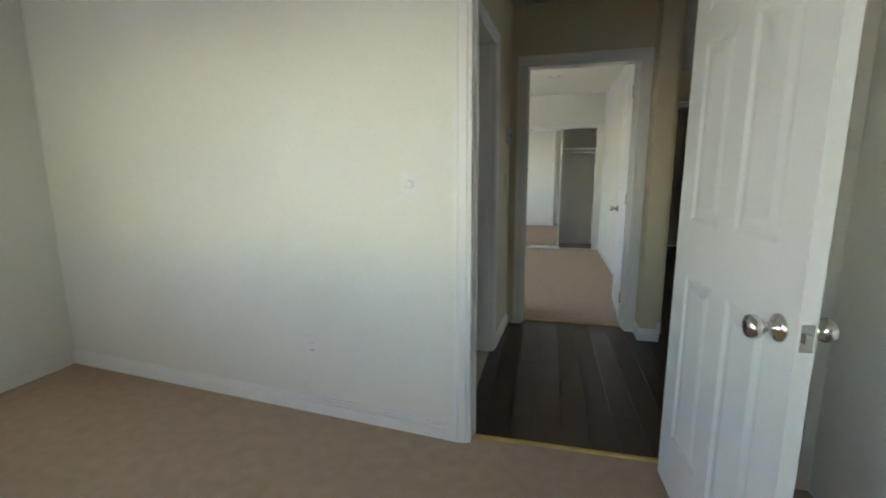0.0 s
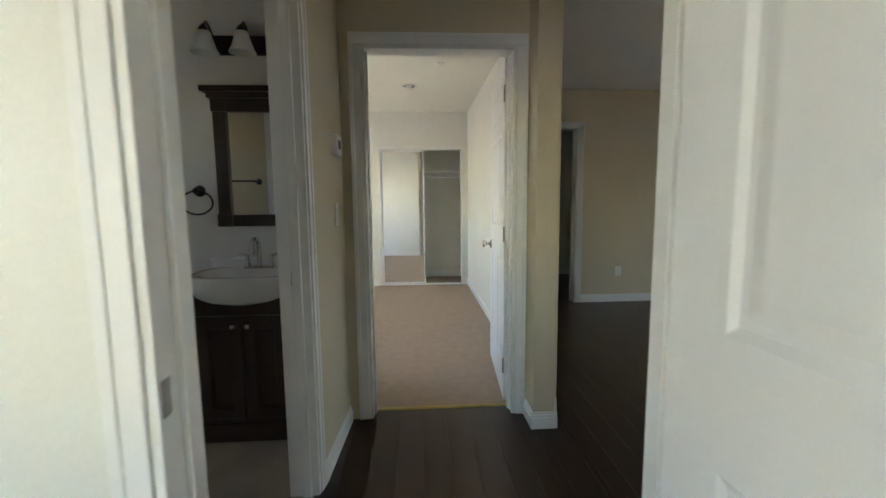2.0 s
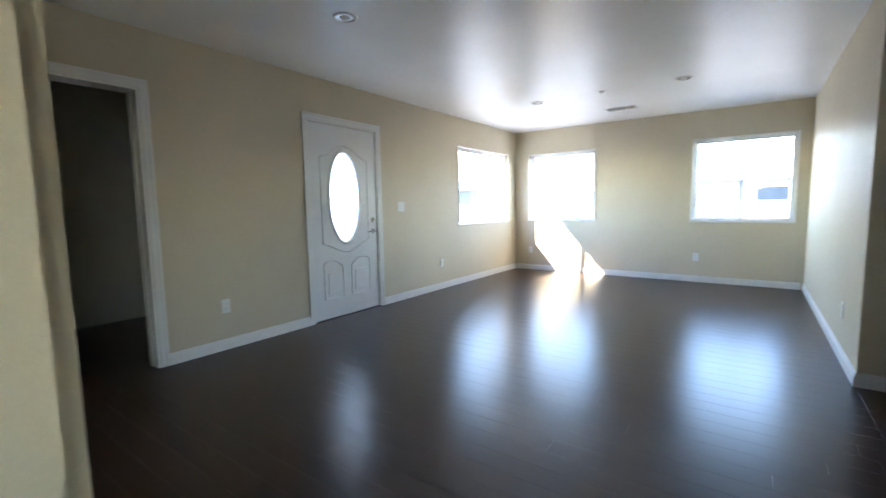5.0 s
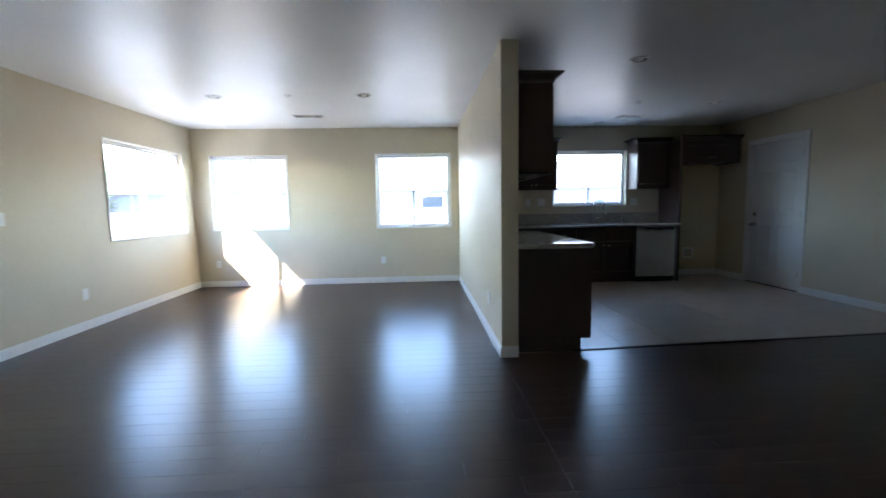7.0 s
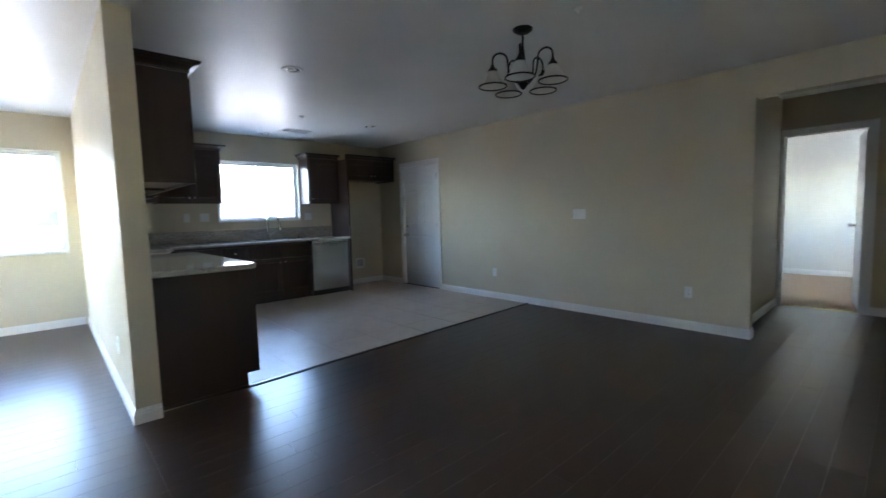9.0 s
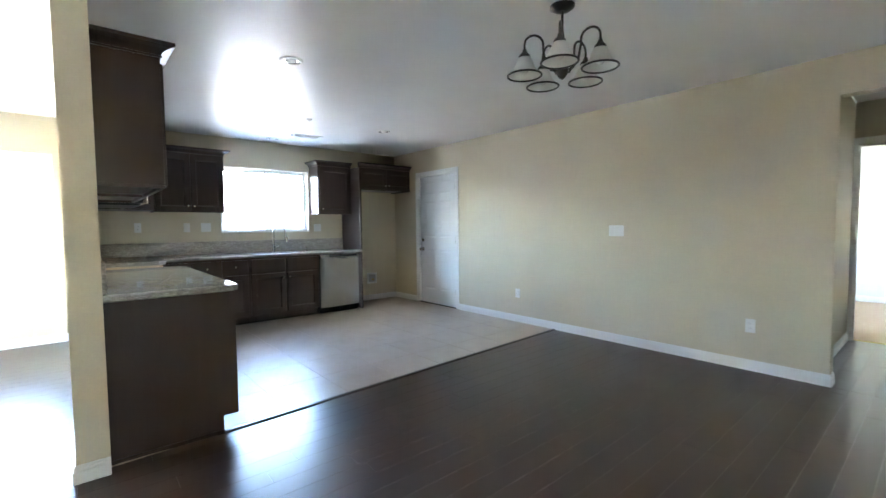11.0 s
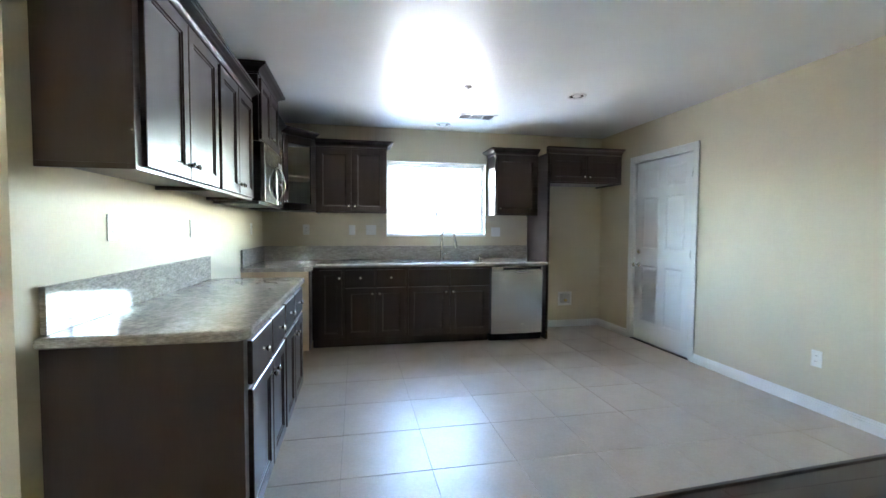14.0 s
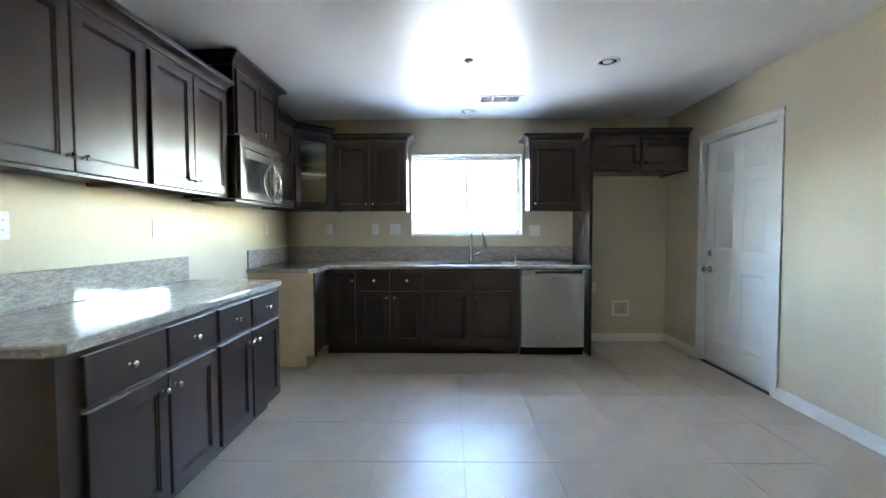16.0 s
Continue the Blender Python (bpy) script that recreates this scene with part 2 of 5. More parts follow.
def wall(name, axis, p0, p1, a0, a1, z0, z1, holes, low, high, label, reveal=None):
    """A wall between the planes p0 and p1 of an axis, from a0 to a1 along the other, with holes (a0, a1, z0, z1) cut through.
    low and high: the paints of its two faces."""
    cuts_a = sorted({a0, a1, *(v for h in holes for v in h[:2])})
    cuts_z = sorted({z0, z1, *(v for h in holes for v in h[2:])})
    at = (lambda p, a, z: (p, a, z)) if axis == "x" else (lambda p, a, z: (a, p, z))
    flip = axis == "y"

    def empty(i, j):
        if not (0 <= i < len(cuts_a) - 1 and 0 <= j < len(cuts_z) - 1):
            return True
        a, z = (cuts_a[i] + cuts_a[i + 1]) / 2, (cuts_z[j] + cuts_z[j + 1]) / 2
        return any(h[0] < a < h[1] and h[2] < z < h[3] for h in holes)

    sh = Shape()

    def put(slot, pts, turn):
        sh.slot = slot
        sh.face(list(reversed(pts)) if turn != flip else pts)

    for i in range(len(cuts_a) - 1):
        for j in range(len(cuts_z) - 1):
            if empty(i, j):
                continue
            a, b, c, d = cuts_a[i], cuts_a[i + 1], cuts_z[j], cuts_z[j + 1]
            put(0, [at(p0, a, c), at(p0, b, c), at(p0, b, d), at(p0, a, d)], True)
            put(1, [at(p1, a, c), at(p1, b, c), at(p1, b, d), at(p1, a, d)], False)
            if empty(i - 1, j):
                put(2, [at(p0, a, c), at(p1, a, c), at(p1, a, d), at(p0, a, d)], True)
            if empty(i + 1, j):
                put(2, [at(p0, b, c), at(p1, b, c), at(p1, b, d), at(p0, b, d)], False)
            if empty(i, j - 1):
                put(2, [at(p0, a, c), at(p0, b, c), at(p1, b, c), at(p1, a, c)], True)
            if empty(i, j + 1):
                put(2, [at(p0, a, d), at(p0, b, d), at(p1, b, d), at(p1, a, d)], False)
    ob = new(name, sh.mesh(name, [low, high, reveal or high]))
    return tagged(ob, label, "wall", kind="structure")


def bar(axis, face, way, a0, a1, z0, z1, d):
    """Box limits of a board on a wall face: way +1 stands out towards higher values."""
    p = sorted((face, face + way * d))
    return (*p, a0, a1, z0, z1) if axis == "x" else (a0, a1, *p, z0, z1)


def baseboard(axis, face, way, a0, a1):
    sh = Shape()
    sh.box(*bar(axis, face, way, a0, a1, 0.0, 0.062, 0.015))
    sh.box(*bar(axis, face, way, a0, a1, 0.062, 0.078, 0.011))
    sh.box(*bar(axis, face, way, a0, a1, 0.078, 0.092, 0.007))
    return solid("baseboard", sh, M_TRIM, "white stepped wooden baseboard along the wall", "baseboard", kind="structure", bevel=0.002)


def casing(parent, axis, face, way, a0, a1, top, w=0.06, z0=0.0):
    """Trim round a door opening on one face."""
    for name, lim in (("casing", (a0 - w, a0, z0, top)), ("casing", (a1, a1 + w, z0, top)), ("head_casing", (a0 - w, a1 + w, top, top + w))):
        sh = Shape()
        b, c, d, e = lim
        sh.box(*bar(axis, face, way, b, c, d, e, 0.009))
        if name == "casing":
            m = b if c == a0 else c - 0.022
            sh.box(*bar(axis, face, way, m, m + 0.022, d, e, 0.013))
        else:
            sh.box(*bar(axis, face, way, b, c, e - 0.022, e, 0.013))
        part(name, sh, M_TRIM, parent, bevel=0.003)


def jamb(parent, axis, p0, p1, a0, a1, top, t=0.018):
    sh = Shape()
    lo, hi = p0 - 0.002, p1 + 0.002

    def put(b, c, d, e, l=lo, h=hi):
        sh.box(*((l, h, b, c, d, e) if axis == "x" else (b, c, l, h, d, e)))
    put(a0, a0 + t, 0, top)
    put(a1 - t, a1, 0, top)
    put(a0 + t, a1 - t, top - t, top)
    mid = (lo + hi) / 2
    put(a0 + t, a0 + t + 0.012, 0, top - t, mid - 0.006, mid + 0.03)
    put(a1 - t - 0.012, a1 - t, 0, top - t, mid - 0.006, mid + 0.03)
    part("jamb", sh, M_TRIM, parent, bevel=0.002)


def leaf_shape(w, h, t, panels, relief=0.008):
    """A door leaf in its own frame: hinge at x = 0, thickness round y = 0, with recessed and raised panels (x0, x1, z0, z1) on both faces."""
    sh = Shape()
    xs = sorted({0.0, w, *(v for p in panels for v in p[:2])})
    zs = sorted({0.0, h, *(v for p in panels for v in p[2:])})
    for side in (-1, 1):
        y = side * t / 2

        def put(pts):
            sh.face(pts if side < 0 else list(reversed(pts)))
        for i in range(len(xs) - 1):
            for j in range(len(zs) - 1):
                a, b, c, d = xs[i], xs[i + 1], zs[j], zs[j + 1]
                if any(p[0] - 1e-6 <= a and b <= p[1] + 1e-6 and p[2] - 1e-6 <= c and d <= p[3] + 1e-6 for p in panels):
                    continue
                put([(a, y, c), (b, y, c), (b, y, d), (a, y, d)])
        for a, b, c, d in panels:
            rings = []
            for inset, deep in ((0, 0), (0.014, relief), (0.026, relief), (0.05, relief / 4)):
                q = y - side * deep
                rings.append([(a + inset, q, c + inset), (b - inset, q, c + inset), (b - inset, q, d - inset), (a + inset, q, d - inset)])
            for r, s in zip(rings, rings[1:]):
                for k in range(4):
                    put([r[k], r[(k + 1) % 4], s[(k + 1) % 4], s[k]])
            put(rings[-1])
    g = t / 2
    for pts in ([(0, -g, 0), (0, -g, h), (0, g, h), (0, g, 0)], [(w, -g, 0), (w, g, 0), (w, g, h), (w, -g, h)], [(0, -g, 0), (0, g, 0), (w, g, 0), (w, -g, 0)], [(0, -g, h), (w, -g, h), (w, g, h), (0, g, h)]):
        sh.face(pts)
    return sh


def moved(sh, m):
    sh.v = [tuple(m @ Vector(p)) for p in sh.v]
    return sh


def six_panels(w):
    s, m = 0.115, 0.10
    p = (w - 2 * s - m) / 2
    out = []
    for z0, z1 in ((0.22, 0.86), (1.05, 1.62), (1.72, 1.93)):
        out += [(s, s + p, z0, z1), (s + p + m, w - s, z0, z1)]
    return out


KNOB = [(0.033, 0.0), (0.033, 0.005), (0.026, 0.010), (0.013, 0.014), (0.012, 0.032), (0.020, 0.038), (0.027, 0.048), (0.028, 0.058), (0.024, 0.066), (0.012, 0.070)]


def panel_door(parent, hinge, angle, w, h, panels, knob=True, swing=1, knob_at=0.94, deadbolt=False, lift=0.012, relief=0.006):
    """A leaf on its hinge: angle in degrees of the leaf's own x axis; swing: the face side of the knuckles."""
    m = pose(*hinge[:2], lift, 0, 0, angle)
    t = 0.035
    leaf = part("leaf", moved(leaf_shape(w, h, t, panels, relief), m), M_DOORW, parent)
    for z in (0.22, 1.02, 1.82):
        sh = Shape()
        sh.lathe([(0.006, -0.045), (0.006, 0.045)], m @ pose(-0.004, swing * (t / 2 + 0.002), z), 8)
        moved_plate = Shape().box(0.0, 0.03, swing * (t / 2 + 0.0015) - 0.0015, swing * (t / 2 + 0.0015) + 0.0015, z - 0.044, z + 0.044)
        moved(moved_plate, m)
        i = len(sh.v)
        sh.v += moved_plate.v
        sh.f += [tuple(q + i for q in f) for f in moved_plate.f]
        sh.s += moved_plate.s
        sh.k += moved_plate.k
        part("hinge", sh, M_CHROME, leaf, "satin metal hinge")
    if knob:
        for side in (-1, 1):
            sh = Shape().lathe(KNOB, m @ pose(w - 0.065, side * t / 2, knob_at, -90 * side), 20)
            part("knob", sh, M_CHROME, leaf, "satin chrome round knob")
            if deadbolt:
                sh = Shape().lathe([(0.030, 0), (0.030, 0.008), (0.022, 0.016), (0.008, 0.018)], m @ pose(w - 0.065, side * t / 2, knob_at + 0.15, -90 * side), 18)
                part("deadbolt", sh, M_CHROME, leaf, "satin chrome deadbolt")
        sh = Shape().box(w - 0.0005, w + 0.0015, -0.0125, 0.0125, knob_at - 0.03, knob_at + 0.03)
        sh.box(w, w + 0.010, -0.007, 0.007, knob_at - 0.010, knob_at + 0.010)
        part("latch_plate", moved(sh, m), M_CHROME, leaf, "metal latch plate")
    return leaf


# ---- floors and ceilings ----
def slab(name, x0, x1, y0, y1, z0, z1, material, label, category):
    return solid(name, Shape().box(x0, x1, y0, y1, z0, z1), material, label, category, kind="structure")


WEST = -3.0
slab("foundation", WEST - 0.2, EAST + 0.15, -8.2, 7.6, -0.30, -0.014, M_BLOCK, "concrete slab under the house", "foundation")
slab("carpet_bedroom_south", WEST, 1.05, -2.7, 1.290, -0.014, 0.0, M_CARPET, "beige cut-pile carpet in the bedroom", "carpet")
slab("carpet_bedroom_north", WEST, 0.85, 3.035, 7.46, -0.014, 0.0, M_CARPET, "beige cut-pile carpet in the bedroom", "carpet")
slab("carpet_bedroom_far", -0.4, 3.4, -8.0, -4.865, -0.014, 0.0, M_CARPET, "pale beige carpet in the far bedroom", "carpet")
slab("floor_bathroom", WEST, -0.34, 1.52, 3.10, -0.014, -0.001, M_TILEJ, "brown tiled bathroom floor", "floor")
slab("floor_dark_room", 0.93, 3.2, 5.525, 7.4, -0.014, -0.003, M_PLANK, "dark laminate floor of the unlit room", "floor")
ring = [(1.11, SOUTH), (EAST, SOUTH), (EAST, NORTH), (0.92, NORTH), (0.92, 2.99), (0.72, 2.99), (0.72, 1.29), (1.11, 1.29)]
low, up = [(*p, TOP) for p in ring], [(*p, TOP + 0.1) for p in ring]
sh = Shape().grid([low, up], smooth=False)
sh.face(list(reversed(low)))
sh.face(up)
solid("ceiling_living", sh, M_CEIL, "white glossy textured ceiling", "ceiling", kind="structure")
slab("ceiling_hall", -0.40, 0.72, 1.23, 3.05, TOP, TOP + 0.1, M_CEILB, "cream painted hall ceiling", "ceiling")
slab("ceiling_bedroom_south", WEST, 1.11, -2.7, 1.23, TOP, TOP + 0.1, M_CEILB, "cream painted bedroom ceiling", "ceiling")
slab("ceiling_bedroom_north", WEST, 0.92, 3.05, 7.46, TOP, TOP + 0.1, M_CEILB, "cream painted bedroom ceiling", "ceiling")
slab("ceiling_bathroom", WEST, -0.40, 1.23, 3.10, TOP, TOP + 0.1, M_CEILB, "pale bathroom ceiling", "ceiling")
slab("ceiling_south_hall", 1.11, 2.25, -4.92, SOUTH - 0.001, TOP, TOP + 0.1, M_CEILB, "cream hall ceiling", "ceiling")
slab("ceiling_bedroom_far", -0.4, 3.4, -8.0, -4.92, TOP, TOP + 0.1, M_CEILB, "pale far bedroom ceiling", "ceiling")
slab("ceiling_dark_room", 0.93, 3.2, 5.645, 7.46, TOP, TOP + 0.1, M_CEILB, "pale ceiling of the unlit room", "ceiling")
sh = Shape().box(WEST - 0.45, EAST + 0.45, -8.5, NORTH + 0.40, TOP + 0.1, TOP + 0.28)
sh.box(WEST - 0.45, 3.6, NORTH + 0.40, 7.9, TOP + 0.1, TOP + 0.28)
solid("roof", sh, M_ROOF, "flat grey house roof with eaves", "roof", kind="structure")

# ---- walls ----
W_A, W_B, W_N, W_K = (4.09, 5.25, 0.90, 2.04), (1.52, 2.70, 0.89, 2.05), (6.055, 7.63, 0.89, 2.04), (-1.36, -0.158, 1.19, 2.066)
FD = (3.395, 4.345, 0.0, 2.045)  # front door opening
ND = (1.20, 1.98, 0.0, 2.045)  # doorway to the unlit room
BD = (6.34, 7.255, 0.0, 2.05)  # back door
wall("wall_east", "x", EAST, EAST + OUT, SOUTH - 0.16, NORTH + 0.16, 0, TOP, [W_A, W_B, W_K], M_TAN, M_STUCCO, "tan painted wall with three windows", M_TAN)
wall("wall_north", "y", NORTH, NORTH + OUT, 0.905, EAST, 0, TOP, [FD, ND, W_N], M_TAN, M_STUCCO, "tan painted wall with the front door", M_TAN)
wall("wall_partition", "y", 1.25, 1.385, 4.315, EAST, 0, TOP, [], M_TAN, M_TAN, "tan wall between kitchen and living room", M_TAN)
wall("wall_south", "y", SOUTH - WT, SOUTH, 1.17, EAST, 0, TOP, [(1.17, 2.146, 0, 2.17), BD], M_TAN, M_TAN, "tan kitchen wall with back door and hall opening")
wall("wall_dining_west", "x", 1.05, 1.17, -4.92, 1.35, 0, TOP, [(-4.02, -3.46, 0, 2.04)], M_CREAM, M_TAN, "tan wall beside the dining area")
wall("wall_south_hall_east", "x", 2.146 + 0.12, 2.40, -4.92, SOUTH - WT, 0, TOP, [], M_TAN, M_TAN, "tan south hall wall")
wall("wall_south_hall_end", "y", -4.92, -4.80, 1.17, 2.266, 0, TOP, [(1.50, 2.25, 0, 2.04)], M_GREYWALL, M_TAN, "tan hall end wall with a doorway", M_TAN)
DA = (-0.303, 0.572, 0.0, 2.04)  # door of the south bedroom
bedroom_wall = wall("wall_bedroom_south", "y", 1.23, 1.35, WEST, 1.05, 0, TOP, [DA], M_CREAM, M_TAN, "cream bedroom wall with the doorway", M_CREAM)
for v in bedroom_wall.data.vertices:  # this wall runs a little out of square
    v.co.y += 0.10 * max(0.0, -0.3 - v.co.x)
slab("carpet_bedroom_edge", WEST, -0.34, 1.290, 1.52, -0.014, 0.0, M_CARPET, "beige carpet along the slanting wall", "carpet")
slab("ceiling_bedroom_edge", WEST, -0.41, 1.232, 1.50, TOP - 0.004, TOP, M_CEILB, "cream painted bedroom ceiling", "ceiling")
BA = (1.405, 2.315, 0.0, 2.04)  # bathroom door
hall_wall = wall("wall_hall_west", "x", -0.40, -0.28, 1.352, 2.93, 0, TOP, [BA], M_GREYWALL, M_TAN, "tan hall wall with the bathroom doorway", M_TAN)


def lean_west(ob):
    """The west hall wall runs a little out of square, towards the bathroom at its south end."""
    for v in ob.data.vertices:
        v.co.x -= 0.06 * (2.93 - v.co.y)


lean_west(hall_wall)
wall("wall_hall_stub_south", "x", 0.722, 0.797, 1.35, 1.503, 0, TOP, [], M_TAN, M_TAN, "short tan wall end beside the hall")
wall("wall_hall_stub_north", "x", 0.722, 0.838, 2.758, 2.93, 0, TOP, [], M_TAN, M_TAN, "short tan wall end beside the hall")
DB = (-0.17, 0.656, 0.0, 2.04)  # door of the north bedroom
wall("wall_bedroom_north", "y", 2.93, 3.05, -0.40, 0.905, 0, TOP, [DB], M_TAN, M_CREAM, "tan hall wall with the bedroom doorway", M_CREAM)
wall("wall_bath_north", "y", 3.10, 3.50, WEST, -0.26, 0, TOP, [], M_GREYWALL, M_CREAM, "pale bathroom wall behind the vanity")
wall("wall_bedroom_north_east", "x", 0.845, 0.905, 3.05, 7.46, 0, TOP, [], M_CREAM, M_TAN, "cream bedroom wall behind the open door")
CL = (-0.415, 0.765, 0.0, 1.98)  # closet opening
wall("wall_closet", "y", 6.78, 6.87, WEST, 0.87, 0, TOP, [CL], M_CREAM, M_CREAM, "cream bedroom wall with the closet opening")
wall("wall_closet_back", "y", 7.46, 7.60, WEST - 0.15, 3.35, 0, TOP, [], M_CREAM, M_STUCCO, "cream wall at the back of the closet")
for x in (-0.60, 0.82):
    wall("wall_closet_side", "x", x, x + 0.05, 6.87, 7.46, 0, TOP, [], M_CREAM, M_CREAM, "cream side of the closet")
# the openings in these three walls are added, out of view, for daylight
wall("wall_west", "x", WEST - 0.15, WEST, -2.85, 7.46, 0, TOP, [(4.2, 5.9, 0.9, 2.05), (-1.7, -0.5, 0.9, 2.05), (1.7, 2.2, 1.5, 2.0)], M_STUCCO, M_CREAM, "cream outer bedroom wall with added unseen windows")
wall("wall_bedroom_back", "y", -2.85, -2.70, WEST, 1.05, 0, TOP, [(-2.6, -0.5, 0.9, 2.05)], M_STUCCO, M_CREAM, "cream bedroom wall with an added unseen window")
wall("wall_far_west", "x", -0.55, -0.40, -8.15, -2.85, 0, TOP, [(-7.1, -5.7, 0.95, 2.05)], M_STUCCO, M_GREYWALL, "pale far bedroom wall with an added unseen window")
wall("wall_far_south", "y", -8.15, -8.0, -0.40, 3.55, 0, TOP, [], M_STUCCO, M_GREYWALL, "pale far bedroom wall")
wall("wall_far_east", "x", 3.4, 3.55, -8.0, -4.80, 0, TOP, [], M_GREYWALL, M_STUCCO, "pale far bedroom wall")
wall("wall_far_north", "y", -4.92, -4.80, 2.40, 3.55, 0, TOP, [], M_GREYWALL, M_STUCCO, "pale far bedroom wall")
wall("wall_far_north_west", "y", -4.92, -4.80, -0.40, 1.05, 0, TOP, [], M_GREYWALL, M_STUCCO, "pale far bedroom wall")
wall("wall_dark_room_east", "x", 3.2, 3.35, 5.685, 7.46, 0, TOP, [], M_TAN, M_STUCCO, "tan wall of the unlit room")

# ---- baseboards ----
for b in (("x", EAST, -1, 1.415, NORTH - 0.015), ("y", NORTH, -1, 4.405, EAST), ("y", NORTH, -1, 2.04, 3.335), ("y", NORTH, -1, 0.905, 1.14),
          ("y", 1.385, 1, 4.30, EAST - 0.015), ("x", 4.315, -1, 1.25, 1.385), ("y", SOUTH, 1, 2.146, 6.28), ("y", SOUTH, 1, 7.315, EAST),
          ("x", EAST, -1, SOUTH + 0.015, -1.97), ("x", 2.146, -1, SOUTH - 0.12, SOUTH + 0.015), ("x", 1.17, 1, -3.40, 1.35), ("x", 1.17, 1, -4.785, -4.08),
          ("y", -4.80, 1, 1.17, 1.44), ("x", 2.266, -1, -4.785, SOUTH - 0.135), ("y", 1.23, -1, WEST, -0.363), ("x", WEST, 1, -2.7, 1.455),
          ("x", -0.28, 1, 2.365, 2.915), ("y", 2.758, -1, 0.707, 0.853), ("x", 0.838, 1, 2.758, 2.93), ("y", 2.93, -1, 0.853, 0.905),
          ("x", 0.722, -1, 2.758, 2.918), ("y", 1.503, 1, 0.707, 0.812), ("x", 0.797, 1, 1.35, 1.503), ("x", 0.722, -1, 1.365, 1.503),
          ("y", 6.78, -1, WEST, -0.45), ("y", 6.78, -1, 0.81, 0.84), ("x", 0.845, -1, 3.05, 6.78), ("y", 7.46, -1, -0.55, 0.82), ("x", WEST, 1, 3.515, 6.765), ("y", 3.50, 1, WEST, -0.26), ("x", -0.26, 1, 3.07, 3.515),
          ("y", 3.10, -1, WEST, -1.07), ("x", 0.905, 1, 3.05, NORTH), ("y", -8.0, 1, -0.4, 3.4), ("x", 3.4, -1, -7.985, -4.92), ("x", -0.40, 1, -7.985, -4.92)):
    ob = baseboard(*b)
    if b[1] == 1.23:
        for v in ob.data.vertices:
            v.co.y += 0.10 * max(0.0, -0.3 - v.co.x)
    elif b[:2] == ("x", -0.28):
        lean_west(ob)


# ---- windows ----
def slider_window(name, axis, face, way, a0, a1, z0, z1, label):
    """White vinyl window set in an opening of the outer wall: frame, two sashes, panes, inner trim and sill."""
    mid = (a0 + a1) / 2
    base = (face, mid, z0) if axis == "x" else (mid, face, z0)
    w = thing(name, base, label, "window", kind="structure")

    def lim(p0, p1, b, c, d, e):
        p = sorted((face + way * p0, face + way * p1))
        return (*p, b, c, d, e) if axis == "x" else (b, c, *p, d, e)
    sh = Shape()
    for b, c, d, e in ((a0, a0 + 0.024, z0, z1), (a1 - 0.024, a1, z0, z1), (a0 + 0.024, a1 - 0.024, z0, z0 + 0.024), (a0 + 0.024, a1 - 0.024, z1 - 0.024, z1)):
        sh.box(*lim(0.05, 0.13, b, c, d, e))
    part("window_frame", sh, M_VINYL, w, bevel=0.003)
    for b, c, p in ((a0 + 0.024, mid + 0.016, 0.06), (mid - 0.016, a1 - 0.024, 0.095)):
        sh = Shape()
        d, e, s = z0 + 0.024, z1 - 0.024, 0.026
        for q in ((b, b + s, d, e), (c - s, c, d, e), (b + s, c - s, d, d + s), (b + s, c - s, e - s, e)):
            sh.box(*lim(p, p + 0.03, *q))
        sash = part("sash", sh, M_VINYL, w, bevel=0.002)
        sh = Shape().box(*lim(p + 0.012, p + 0.016, b + s, c - s, d + s, e - s))
        pane = part("pane", sh, M_GLASS, sash)
        pane.visible_shadow = False
    sh = Shape().box(*lim(0.075, 0.090, mid - 0.012, mid + 0.012, (z0 + z1) / 2 - 0.035, (z0 + z1) / 2 + 0.035))
    part("latch", sh, M_VINYL, w, bevel=0.003)
    sh = Shape()
    t = 0.012
    for b, c, d, e in ((a0 - 0.014, a0, z0 - 0.014, z1 + 0.014), (a1, a1 + 0.014, z0 - 0.014, z1 + 0.014), (a0, a1, z1, z1 + 0.014), (a0, a1, z0 - 0.014, z0)):
        sh.box(*lim(-t, 0.0, b, c, d, e))
    part("trim", sh, M_TRIM, w, bevel=0.003)
    sh = Shape().box(*lim(-0.022, 0.05, a0 - 0.014, a1 + 0.014, z0, z0 + 0.014))
    part("window_sill", sh, M_TRIM, w, bevel=0.003)
    return w


slider_window("window_1", "x", EAST, 1, *W_A, "white vinyl sliding window in bright sun")
slider_window("window_2", "x", EAST, 1, *W_B, "white vinyl sliding window facing a neighbour house")
slider_window("window_3", "y", NORTH, 1, *W_N, "white vinyl sliding window with sun falling in")
slider_window("window_4", "x", EAST, 1, *W_K, "white vinyl sliding window above the kitchen sink")
# windows 5 to 9 are unseen, added and sized to light their rooms
slider_window("window_5", "x", WEST, -1, 4.2, 5.9, 0.9, 2.05, "unseen white vinyl window added to light the bedroom")
slider_window("window_9", "x", WEST, -1, -1.7, -0.5, 0.9, 2.05, "unseen white vinyl window added to light the bedroom")
slider_window("window_6", "x", WEST, -1, 1.7, 2.2, 1.5, 2.0, "small unseen vinyl window added to light the bathroom")
slider_window("window_7", "y", -2.70, -1, -2.6, -0.5, 0.9, 2.05, "unseen white vinyl window added to light the bedroom")
slider_window("window_8", "x", -0.40, -1, -7.1, -5.7, 0.95, 2.05, "unseen white vinyl window added to light the far bedroom")

